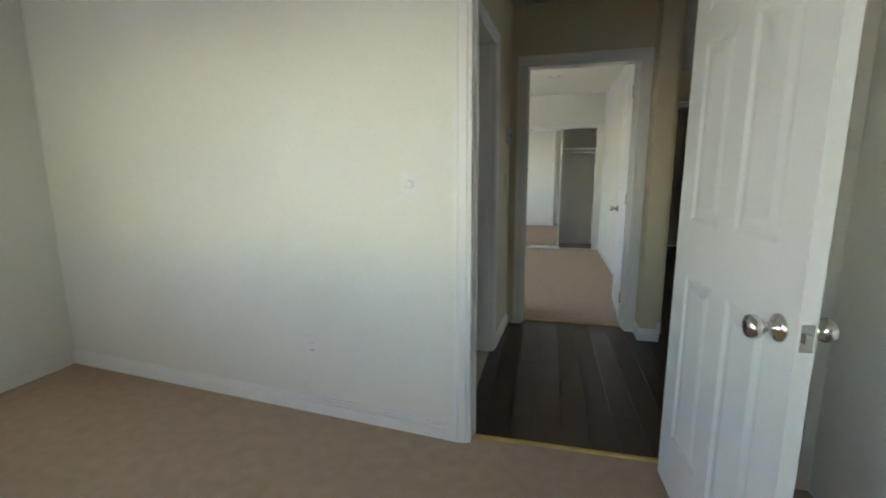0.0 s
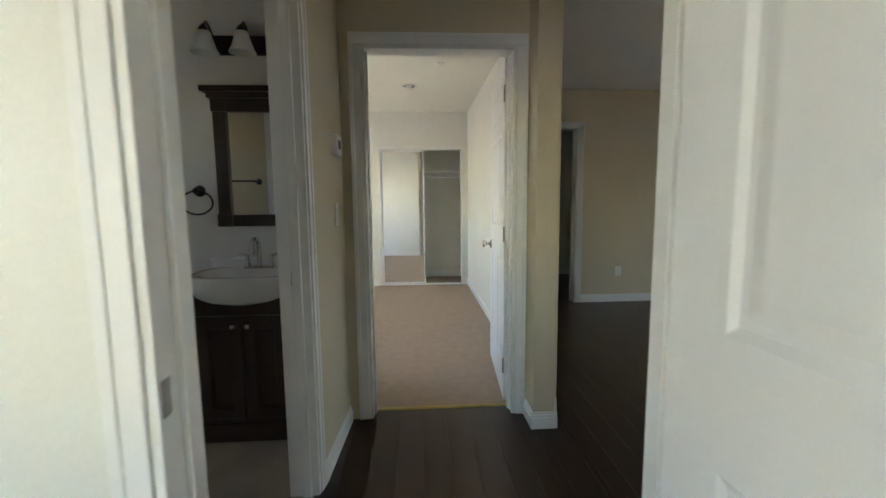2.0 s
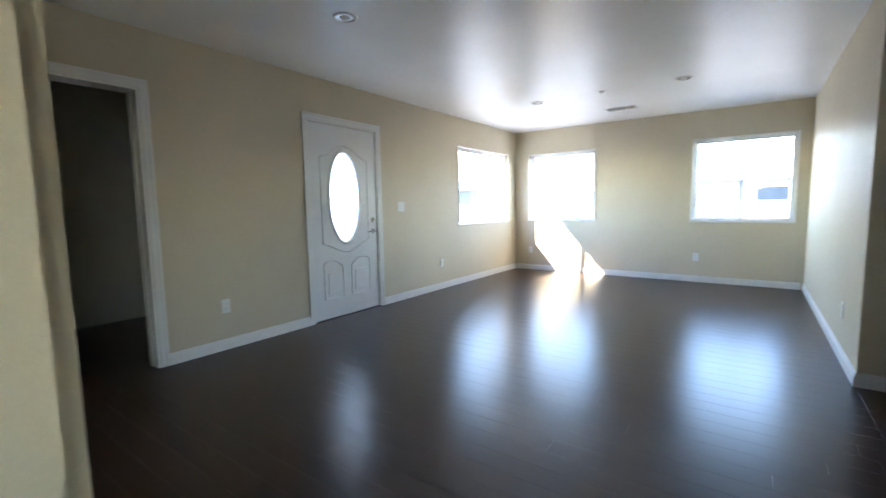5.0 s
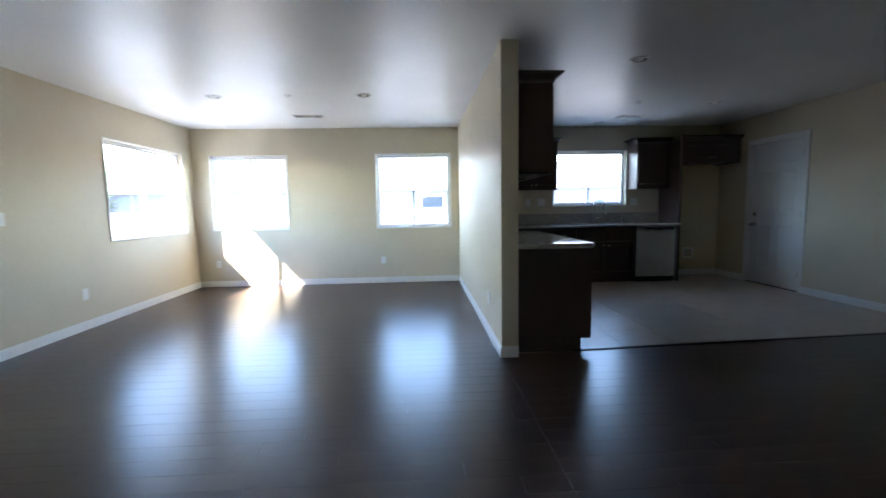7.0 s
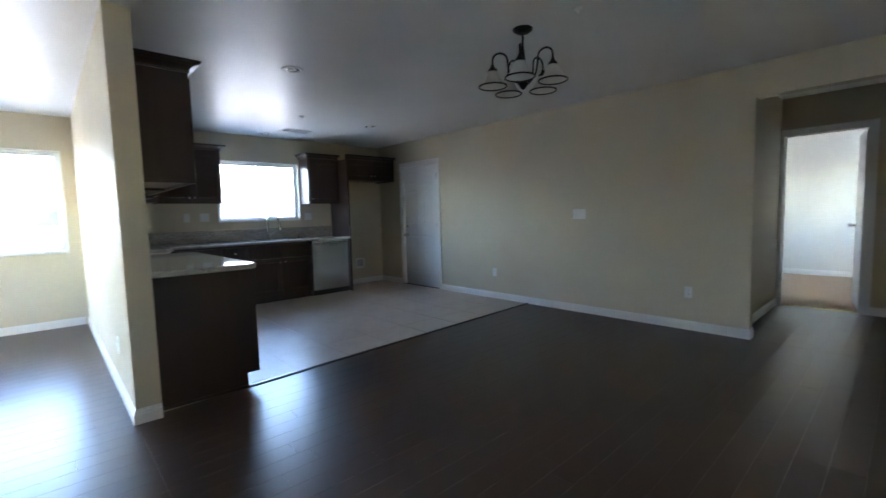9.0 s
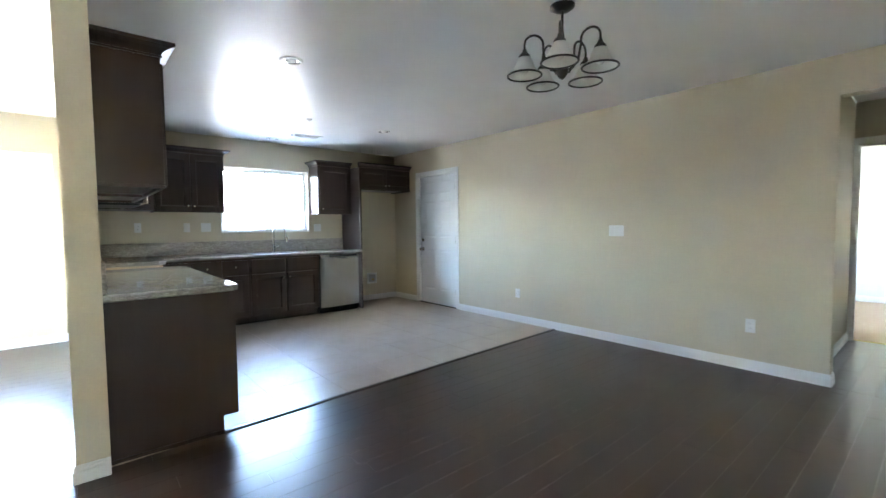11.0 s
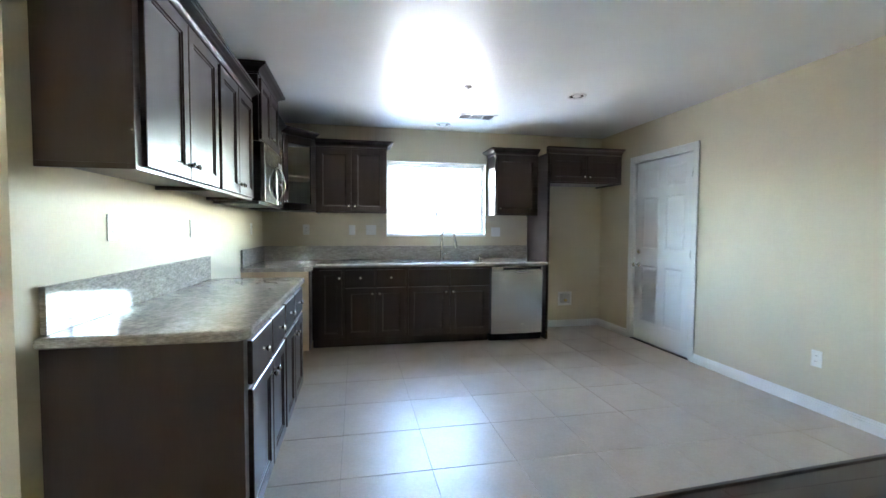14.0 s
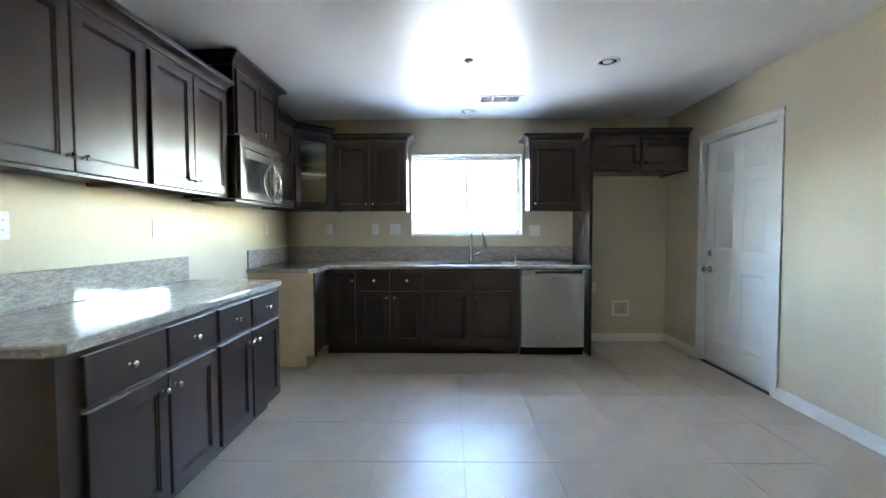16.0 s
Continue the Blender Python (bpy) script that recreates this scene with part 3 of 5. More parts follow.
# ---- doors ----
d = thing("door_1", (0.12, 1.29, 0), "white panelled bedroom door standing open", "door", kind="structure")
jamb(d, "y", 1.23, 1.35, DA[0], DA[1], 2.04)
casing(d, "y", 1.23, -1, DA[0], DA[1], 2.04)
casing(d, "y", 1.35, 1, DA[0], DA[1], 2.04, w=0.04)
panel_door(d, (0.522, 1.208), -87.3, 0.765, 2.015, six_panels(0.765), swing=1, knob_at=0.87)
sh = Shape().box(-0.2855, -0.2825, 1.234, 1.258, 0.905, 0.965)
part("strike_plate", sh, M_CHROME, d, "metal strike plate")

d = thing("door_2", (0.24, 3.0, 0), "white panelled bedroom door standing open", "door", kind="structure")
jamb(d, "y", 2.93, 3.05, DB[0], DB[1], 2.04)
casing(d, "y", 2.93, -1, DB[0], DB[1], 2.04)
casing(d, "y", 3.05, 1, DB[0], DB[1], 2.04)
panel_door(d, (0.640, 3.075), 86.0, 0.80, 2.015, six_panels(0.80), swing=1, knob_at=0.89)

d = thing("door_3", (-0.34, 1.93, 0), "white cased bathroom doorway with the door swung inside", "door", kind="structure")
jamb(d, "x", -0.40, -0.28, BA[0], BA[1], 2.04)
casing(d, "x", -0.28, 1, BA[0], BA[1], 2.04, w=0.05)
casing(d, "x", -0.40, -1, BA[0], BA[1], 2.04)
for ob in d.children:
    lean_west(ob)
panel_door(d, (-0.53, 1.455), 175.0, 0.72, 2.015, six_panels(0.72), swing=1)
sh = Shape().box(-0.390, -0.360, 2.295, 2.298, 0.90, 0.965)
part("strike_plate", sh, M_CHROME, d, "metal strike plate")

d = thing("door_4", (6.8, SOUTH, 0), "closed white panelled back door", "door", kind="structure")
jamb(d, "y", SOUTH - WT, SOUTH, BD[0], BD[1], 2.05)
casing(d, "y", SOUTH, 1, BD[0], BD[1], 2.05)
panel_door(d, (6.36, SOUTH - 0.045), 0.0, 0.875, 2.015, six_panels(0.875), swing=1, deadbolt=True, knob_at=0.86, relief=0.0035)
# dark strip added to stop light leaking through the gap under the leaf
part("threshold", Shape().box(BD[0], BD[1], SOUTH - 0.115, SOUTH + 0.004, 0.0, 0.0125), M_BRONZE, d, "dark metal door threshold", bevel=0.003)
# unseen board added outside to keep daylight from leaking round the back door
slab("door_back_shade", 6.3, 7.4, SOUTH - 0.30, SOUTH - 0.22, 0, 2.3, M_STUCCO, "added unseen board that blocks light behind the back door", "wall")

d = thing("door_5", (1.1, -3.74, 0), "closed white panelled hall door", "door", kind="structure")
jamb(d, "x", 1.05, 1.17, -4.02, -3.46, 2.04)
casing(d, "x", 1.17, 1, -4.02, -3.46, 2.04)
panel_door(d, (1.125, -4.0), 90.0, 0.52, 2.015, six_panels(0.52), swing=-1, knob_at=1.0)

d = thing("door_6", (1.87, -4.86, 0), "white panelled far bedroom door standing open", "door", kind="structure")
jamb(d, "y", -4.92, -4.80, 1.50, 2.25, 2.04)
casing(d, "y", -4.80, 1, 1.50, 2.25, 2.04)
casing(d, "y", -4.92, -1, 1.50, 2.25, 2.04)
panel_door(d, (1.525, -4.95), -82.0, 0.71, 2.015, six_panels(0.71), swing=-1)

d = thing("door_7", (1.5, NORTH, 0), "white cased doorway into an unlit room", "door", kind="structure")
jamb(d, "y", NORTH, NORTH + OUT, ND[0], ND[1], 2.045)
casing(d, "y", NORTH, -1, ND[0], ND[1], 2.045)

# thresholds between carpet and laminate
for n, x0, x1, y in (("south", DA[0], DA[1], 1.290), ("north", DB[0], DB[1], 3.035), ("far", 1.50, 2.25, -4.865)):
    sh = Shape().hexa([(x0, y - 0.016, 0), (x1, y - 0.016, 0), (x1, y + 0.016, 0), (x0, y + 0.016, 0)], [(x0, y - 0.008, 0.007), (x1, y - 0.008, 0.007), (x1, y + 0.008, 0.007), (x0, y + 0.008, 0.007)])
    solid("threshold_" + n, sh, M_BRASS, "brass strip where carpet meets laminate", "threshold", kind="structure")


# ---- front door with an oval light ----
def oval(cx, cz, rx, rz, n=48):
    return [(cx + rx * math.cos(2 * math.pi * k / n), cz + rz * math.sin(2 * math.pi * k / n)) for k in range(n)]


def front_door():
    x0, x1, top = FD[0], FD[1], 2.045
    d = thing("front_door", ((x0 + x1) / 2, NORTH, 0), "closed white front door with a bright oval glass", "door", kind="structure")
    jamb(d, "y", NORTH, NORTH + OUT, x0, x1, top)
    casing(d, "y", NORTH, -1, x0, x1, top)
    a, b, z0, z1 = x0 + 0.02, x1 - 0.02, 0.014, top - 0.02
    y, t = NORTH + 0.012, 0.042
    cx, cz, rx, rz = (a + b) / 2 - 0.01, 1.285, 0.205, 0.475
    n = 48
    ring = oval(cx, cz, rx, rz, n)
    # outline of the leaf sampled along the same rays as the oval
    edge = []
    for k in range(n):
        u, v = math.cos(2 * math.pi * k / n), math.sin(2 * math.pi * k / n)
        s = min(((b - cx) / u if u > 1e-9 else (a - cx) / u if u < -1e-9 else 1e9), ((z1 - cz) / v if v > 1e-9 else (z0 - cz) / v if v < -1e-9 else 1e9))
        edge.append([cx + s * u, cz + s * v])
    for cxx, czz in ((a, z0), (b, z0), (b, z1), (a, z1)):
        k = min(range(n), key=lambda q: (edge[q][0] - cxx) ** 2 + (edge[q][1] - czz) ** 2)
        edge[k] = [cxx, czz]
    sh = Shape()
    for side, yy in ((-1, y), (1, y + t)):
        for k in range(n):
            j = (k + 1) % n
            q = [(ring[k][0], yy, ring[k][1]), (edge[k][0], yy, edge[k][1]), (edge[j][0], yy, edge[j][1]), (ring[j][0], yy, ring[j][1])]
            sh.face(list(reversed(q)) if side > 0 else q)
    for k in range(n):
        j = (k + 1) % n
        sh.face([(ring[k][0], y, ring[k][1]), (ring[j][0], y, ring[j][1]), (ring[j][0], y + t, ring[j][1]), (ring[k][0], y + t, ring[k][1])])
        sh.face([(edge[j][0], y, edge[j][1]), (edge[k][0], y, edge[k][1]), (edge[k][0], y + t, edge[k][1]), (edge[j][0], y + t, edge[j][1])])
    leaf = part("leaf", sh, M_DOORW, d)
    # oval moulding
    sh = Shape()
    rings = []
    for e, q in ((-0.006, 0.002), (0.006, -0.010), (0.022, -0.012), (0.034, 0.0)):
        rings.append([(p[0], y + q, p[1]) for p in oval(cx, cz, rx + e, rz + e, n)])
    sh.grid(list(reversed(rings)))
    part("oval_moulding", sh, M_DOORW, leaf)
    sh = Shape()
    f = [(p[0], y + 0.018, p[1]) for p in oval(cx, cz, rx + 0.004, rz + 0.004, n)]
    sh.face(f)
    part("oval_glass", sh, M_FROST, leaf, "frosted oval glass")
    # leading across the glass
    for k in range(3):
        z = cz + (-0.22, 0.0, 0.22)[k]
        w = rx * math.sqrt(1 - ((z - cz) / rz) ** 2)
        for s in (-1, 1):
            sh = Shape().box(cx + s * w, cx + s * (w - 0.045), y + 0.010, y + 0.015, z - 0.004, z + 0.004)
            part("leading", sh, M_CHROME, leaf)

    def ridge(pts, r=0.008):
        sh = Shape().tube([(px, y, pz) for px, pz in pts], r, 8)
        part("panel_moulding", sh, M_DOORW, leaf)
    # large panel outline with curved top and foot
    ax, bx = a + 0.13, b - 0.13
    curve = lambda u, z, h: z + h * math.sin(math.pi * u) ** 2
    topc = [(ax + (bx - ax) * k / 20, curve(k / 20, 1.70, 0.13)) for k in range(21)]
    botc = [(bx - (bx - ax) * k / 20, curve(k / 20, 0.80, -0.10)) for k in range(21)]
    ridge(topc + botc + [topc[0]])
    for p, q, lean in ((ax, cx - 0.06, 1), (cx + 0.06, bx, -1)):
        up = [(p + (q - p) * k / 10, 0.60 + 0.05 * math.sin(math.pi * (k / 10 if lean > 0 else k / 10)) - 0.05 * ((k / 10) if lean > 0 else (1 - k / 10))) for k in range(11)]
        ridge([(p, 0.22)] + up + [(q, 0.22), (p, 0.22)], 0.007)
        sh = Shape().box(p + 0.045, q - 0.045, y - 0.006, y + 0.002, 0.265, 0.50)
        part("raised_panel", sh, M_DOORW, leaf, bevel=0.005)
    for z in (0.24, 1.03, 1.82):
        sh = Shape().box(x0 + 0.004, x0 + 0.024, y - 0.006, y + 0.004, z - 0.05, z + 0.05)
        part("hinge", sh, M_CHROME, leaf, "satin metal hinge", bevel=0.002)
    lx = b - 0.065
    sh = Shape().lathe([(0.03, 0), (0.03, 0.006), (0.014, 0.012), (0.013, 0.045)], pose(lx, y, 0.90, 90), 18)
    sh.tube([(lx, y - 0.04, 0.90), (lx - 0.05, y - 0.045, 0.902), (lx - 0.115, y - 0.04, 0.895)], [0.011, 0.010, 0.008], 10)
    part("lever_handle", sh, M_CHROME, leaf, "satin nickel lever handle")
    sh = Shape().lathe([(0.027, 0), (0.027, 0.01), (0.02, 0.016), (0.006, 0.018)], pose(lx, y, 1.03, 90), 18)
    part("deadbolt", sh, M_CHROME, leaf, "satin nickel deadbolt")
    sh = Shape().box(x0, x1, NORTH - 0.005, NORTH + 0.10, 0, 0.012)
    part("threshold", sh, M_BRONZE, d, "dark metal door threshold", bevel=0.003)


front_door()

# ---- outside ----
slab("ground", -400, 400, -400, 400, -0.42, -0.30, M_GROUND, "grey concrete yard round the house", "ground")


def block_wall(name, x0, x1, y0, y1, h):
    sh = Shape().box(x0, x1, y0, y1, -0.3, h)
    sh.box(x0 - 0.03, x1 + 0.03, y0 - 0.03, y1 + 0.03, h, h + 0.06)
    return solid(name, sh, M_BLOCK, "grey block garden wall with a flat coping", "garden wall", kind="structure", bevel=0.01)


block_wall("garden_wall_east", 12.6, 12.8, -14, 20, 1.12)
block_wall("garden_wall_north", -6, 12.6, 13.0, 13.2, 1.2)


def neighbour_house(m, length, windows, label):
    """A low house in its own frame: its long wall on x = 0 looks along -x, from y = 0 to length; windows: (y0, y1, z0, z1)."""
    h = thing("neighbour_house", m @ Vector((3.0, length / 2, -0.3)), label, "house", "neighbour houses")
    wall_sh = Shape().box(0.0, 7.0, 0.0, length, -0.3, 2.02)
    part("wall", moved(wall_sh, m), M_NEIGHBOUR, h)
    a = [(-0.55, -0.5), (7.5, -0.5), (7.5, length + 0.5), (-0.55, length + 0.5)]
    sh = Shape().hexa([(*p, 1.90) for p in a], [(*p, 2.03) for p in a])
    part("fascia", moved(sh, m), M_VINYL, h, "white eave board")
    sh = Shape().hexa([(*p, 2.03) for p in a], [(3.4, 2.0, 3.3), (3.6, 2.0, 3.3), (3.6, length - 2.0, 3.3), (3.4, length - 2.0, 3.3)])
    part("roof", moved(sh, m), M_ROOF, h)
    for y0, y1, z0, z1 in windows:
        sh = Shape()
        f = 0.09
        for q in ((y0, y1, z1 - f, z1), (y0, y1, z0, z0 + f), (y0, y0 + f, z0 + f, z1 - f), (y1 - f, y1, z0 + f, z1 - f)):
            sh.box(-0.06, -0.002, *q)
        wd = part("window", moved(sh, m), M_VINYL, h, "white framed window")
        part("pane", moved(Shape().box(-0.03, -0.015, y0 + f, y1 - f, z0 + f, z1 - f), m), M_DARKPANE, wd, "dark reflecting pane")


# blue-grey stucco made darker: the shade under the eaves is in its colour
M_NEIGHBOUR = mat("eave_shaded_stucco", (0.20, 0.215, 0.23), 0.9, var=0.1, vscale=3, bump=0.5, bscale=60)
M_DARKPANE = mat("dark_pane", (0.05, 0.06, 0.07), 0.08, var=0.1)
neighbour_house(Matrix.Translation((19.0, -8.0, 0)), 26.0, [(7.95, 8.75, 1.02, 1.72), (8.95, 10.0, 1.02, 1.72), (14.6, 16.0, 1.02, 1.72)], "low blue-grey stucco neighbour house, darkened for eave shade, with a grey roof")
neighbour_house(pose(12.0, 18.6, 0, 0, 0, 90) @ Matrix.Translation((0, -26.0, 0)), 26.0, [(4.0, 5.4, 1.1, 1.8), (17.0, 18.2, 1.1, 1.8)], "low blue-grey stucco house, darkened for eave shade, beyond the front garden")


def tree(at, height):
    t = thing("tree", at, "leafy green tree beyond the garden wall", "tree")
    rng = random.Random(5)
    x, y, z = at
    sh = Shape().tube([(x, y, z), (x + 0.1, y, z + height * 0.25), (x + 0.05, y + 0.15, z + height * 0.5), (x, y + 0.1, z + height * 0.8)], [0.22, 0.17, 0.12, 0.04], 10)
    tips = []
    for k in range(9):
        a, h0 = k * 2.4, z + height * (0.32 + 0.05 * k)
        r = height * rng.uniform(0.18, 0.32)
        p = (x + r * math.cos(a), y + r * math.sin(a), h0 + r * 0.8)
        sh.tube([(x, y + 0.1, h0), (x + 0.5 * r * math.cos(a), y + 0.5 * r * math.sin(a), h0 + r * 0.3), p], [0.07, 0.045, 0.015], 7)
        tips += [p, (x + 0.6 * r * math.cos(a), y + 0.6 * r * math.sin(a), h0 + r * 0.6)]
    tips.append((x, y, z + height * 0.85))
    part("trunk", sh, M_BARK, t)
    sh = Shape()
    for p in tips:
        for k in range(150):
            c = Vector(p) + Vector([rng.gauss(0, height * 0.075) for q in range(3)])
            u = Vector([rng.gauss(0, 1) for q in range(3)]).normalized()
            v = u.orthogonal().normalized()
            s = rng.uniform(0.05, 0.11)
            sh.face([c - u * s, c + v * s * 0.45, c + u * s, c - v * s * 0.45])
    part("crown", sh, M_LEAF, t)


tree((17.6, 14.6, -0.3), 3.9)


# ---- kitchen ----
SMALL_KNOB = [(0.009, 0.0), (0.009, 0.003), (0.005, 0.006), (0.005, 0.014), (0.011, 0.018), (0.0145, 0.024), (0.013, 0.029), (0.006, 0.032)]


def frame_of(axis, face, way):
    """Turns (across, out of the face, up) into world places: the face looks along way on the axis."""
    if axis == "x":
        return lambda a, o, z: (face + way * o, a, z)
    return lambda a, o, z: (a, face + way * o, z)


def fbox(sh, at, a0, a1, o0, o1, z0, z1):
    p, q = at(a0, o0, z0), at(a1, o1, z1)
    return sh.box(p[0], q[0], p[1], q[1], z0, z1)


def knob_at(parent, axis, face, way, a, z, out):
    at = frame_of(axis, face, way)
    turn = {("x", 1): pose(0, 0, 0, 0, 90, 0), ("x", -1): pose(0, 0, 0, 0, -90, 0), ("y", 1): pose(0, 0, 0, -90, 0, 0), ("y", -1): pose(0, 0, 0, 90, 0, 0)}[(axis, way)]
    part("knob", Shape().lathe(SMALL_KNOB, Matrix.Translation(at(a, out, z)) @ turn, 14), M_CHROME, parent, "small satin metal knob")


def shaker(parent, axis, face, way, a0, a1, z0, z1, knob=None, name="door", stile=0.058, slab_front=False):
    """A cabinet front on a face: frame, recessed panel with a bead, and its knob (across, up)."""
    at = frame_of(axis, face, way)
    sh = Shape()
    t, s, b = 0.019, stile, 0.009
    steps = [(0, 0), (0, t - 0.003), (0.003, t)]
    if not slab_front:
        steps += [(s, t), (s + 0.002, 0.013), (s + b, 0.012), (s + b + 0.002, 0.007)]
    rows = [[at(a0 + i, o, z0 + i), at(a1 - i, o, z0 + i), at(a1 - i, o, z1 - i), at(a0 + i, o, z1 - i)] for i, o in steps]
    if (axis == "x") != (way < 0):
        rows = [list(reversed(q)) for q in rows]
    rows = [list(reversed(q)) for q in rows]
    sh.grid(rows, smooth=False)
    sh.face(list(reversed(rows[0])))
    sh.face(rows[-1])
    ob = part(name, sh, M_CAB, parent)
    if knob:
        knob_at(ob, axis, face, way, knob[0], knob[1], t)
    return ob


def crown_run(parent, pts, z):
    """Crown moulding along a path of outer cabinet corners, in plan; the moulding stands out to the right of the path's way."""
    prof = [(0.0, 0.0), (0.010, 0.0), (0.012, 0.008), (0.006, 0.011), (0.008, 0.020), (0.016, 0.030), (0.034, 0.042), (0.056, 0.050), (0.058, 0.054), (0.066, 0.056), (0.066, 0.072), (0.0, 0.072)]
    pts = [Vector(p) for p in pts]
    rows = []
    for k, p in enumerate(pts):
        nrm = []
        if k:
            d = (p - pts[k - 1]).normalized()
            nrm.append(Vector((d.y, -d.x)))
        if k < len(pts) - 1:
            d = (pts[k + 1] - p).normalized()
            nrm.append(Vector((d.y, -d.x)))
        m = sum(nrm, Vector((0, 0)))
        m = m / m.length_squared * len(nrm) if len(nrm) == 1 else m * (2 / m.length_squared)
        rows.append([(p.x + m.x * o, p.y + m.y * o, z + u) for o, u in prof])
    sh = Shape().grid(rows, smooth=False)
    sh.face(list(reversed(rows[0])))
    sh.face(rows[-1])
    part("crown_moulding", sh, M_CAB, parent)


def wall_cabinet(name, axis, back, face, way, a0, a1, z0, z1, doors, label):
    """A wall cabinet with its face frame; doors: (a0, a1, knob across)."""
    at = frame_of(axis, face, way)
    c = thing(name, at((a0 + a1) / 2, 0, z0), label, "wall cabinet", "espresso wall cabinets")
    sh = Shape()
    deep = abs(back - face)
    fbox(sh, at, a0, a1, -deep, 0, z0 + 0.02, z1)
    part("body", sh, M_CAB, c, bevel=0.002)
    for e in ((a0, a1, -0.02, 0.001), (a0, a0 + 0.016, -deep, -0.02), (a1 - 0.016, a1, -deep, -0.02)):
        part("bottom_rail", fbox(Shape(), at, *e, z0, z0 + 0.02), M_CAB, c, bevel=0.001)
    for b, d, k in doors:
        shaker(c, axis, face, way, b, d, z0 + 0.015, z1 - 0.02, (k, z0 + 0.075))
    return c


FY = 0.95  # front of the wall cabinets on the partition
c = wall_cabinet("wall_cabinet", "y", 1.25, FY, -1, 4.42, 5.31, 1.465, 2.175, [(4.465, 4.87, 4.84), (4.878, 5.287, 4.908)], "espresso two-door wall cabinet with crown moulding")
crown_run(c, [(4.42, 1.25), (4.42, FY), (5.31, FY)], 2.175)
c = wall_cabinet("wall_cabinet", "y", 1.25, FY, -1, 5.31, 6.10, 1.465, 2.175, [(5.335, 5.695, 5.665), (5.702, 6.075, 5.732)], "espresso two-door wall cabinet with crown moulding")
crown_run(c, [(5.31, FY), (6.10, FY)], 2.175)
c = wall_cabinet("wall_cabinet", "y", 1.25, 0.90, -1, 6.10, 6.86, 1.90, 2.37, [(6.125, 6.475, 6.445), (6.482, 6.835, 6.512)], "espresso cabinet above the microwave with crown moulding")
crown_run(c, [(6.10, 1.25), (6.10, 0.90), (6.86, 0.90), (6.86, 1.25)], 2.37)
c = wall_cabinet("wall_cabinet", "y", 1.25, FY, -1, 6.86, 7.33, 1.455, 2.21, [(6.885, 7.305, 7.27)], "narrow espresso wall cabinet beside the microwave")
crown_run(c, [(6.86, FY), (7.33, FY)], 2.21)


def corner_cabinet():
    """Diagonal corner wall cabinet with a glass door and one shelf."""
    z0, z1 = 1.455, 2.21
    c = thing("corner_cabinet", (7.6, 0.95, z0), "espresso corner cabinet with a glass door and one shelf", "wall cabinet", "espresso wall cabinets")
    p, q = Vector((7.33, FY)), Vector((7.63, 0.64))
    ring = [(7.33, 1.25), (7.33, FY), (7.63, 0.64), (EAST, 0.64), (EAST, 1.25)]
    sh = Shape()
    for z, h in ((z0, 0.02), (z1 - 0.02, 0.02)):
        lo, hi = [(*r, z) for r in ring], [(*r, z + h) for r in ring]
        sh.face(list(reversed(lo)))
        sh.face(hi)
        for k in range(5):
            j = (k + 1) % 5
            sh.face([lo[k], lo[j], hi[j], hi[k]])
    sh.box(7.33, 7.345, FY, 1.25, z0 + 0.02, z1 - 0.02)
    sh.box(7.63, EAST, 0.64, 0.655, z0 + 0.02, z1 - 0.02)
    part("body", sh, M_CAB, c)
    sh = Shape().box(7.345, EAST, 1.235, 1.25, z0 + 0.02, z1 - 0.02)
    sh.box(EAST - 0.012, EAST, 0.655, 1.235, z0 + 0.02, z1 - 0.02)
    part("back", sh, M_CABIN, c, "pale wooden cabinet inside")
    sh = Shape()
    lo = [(7.345, 1.235), (7.345, 0.97), (7.64, 0.665), (EAST - 0.012, 0.665), (EAST - 0.012, 1.235)]
    zz = 1.80
    sh.face([(*r, zz) for r in reversed(lo)])
    sh.face([(*r, zz + 0.018) for r in lo])
    for k in range(5):
        j = (k + 1) % 5
        sh.face([(*lo[k], zz), (*lo[j], zz), (*lo[j], zz + 0.018), (*lo[k], zz + 0.018)])
    part("shelf", sh, M_CABIN, c, "pale wooden shelf")
    d = (q - p).normalized()
    ang = math.degrees(math.atan2(d.y, d.x))
    m = pose(p.x, p.y, 0, 0, 0, ang)
    w = (q - p).length
    sh = Shape()
    t = 0.02
    a, b = 0.018, w - 0.018
    for e in ((a, a + 0.06, z0 + 0.015, z1 - 0.02), (b - 0.06, b, z0 + 0.015, z1 - 0.02), (a + 0.06, b - 0.06, z0 + 0.015, z0 + 0.075), (a + 0.06, b - 0.06, z1 - 0.08, z1 - 0.02)):
        sh.box(e[0], e[1], -t, 0, e[2], e[3])
    door = part("door", moved(sh, m), M_CAB, c, "glazed cabinet door", bevel=0.003)
    sh = Shape().box(a + 0.06, b - 0.06, -0.011, -0.007, z0 + 0.075, z1 - 0.08)
    part("pane", moved(sh, m), M_GLASS, door, "clear glass pane").visible_shadow = False
    part("knob", Shape().lathe(SMALL_KNOB, m @ pose(a + 0.03, -t, z0 + 0.08, 90), 14), M_CHROME, door, "small satin metal knob")
    crown_run(c, [(7.33, FY), (7.63, 0.64)], z1)


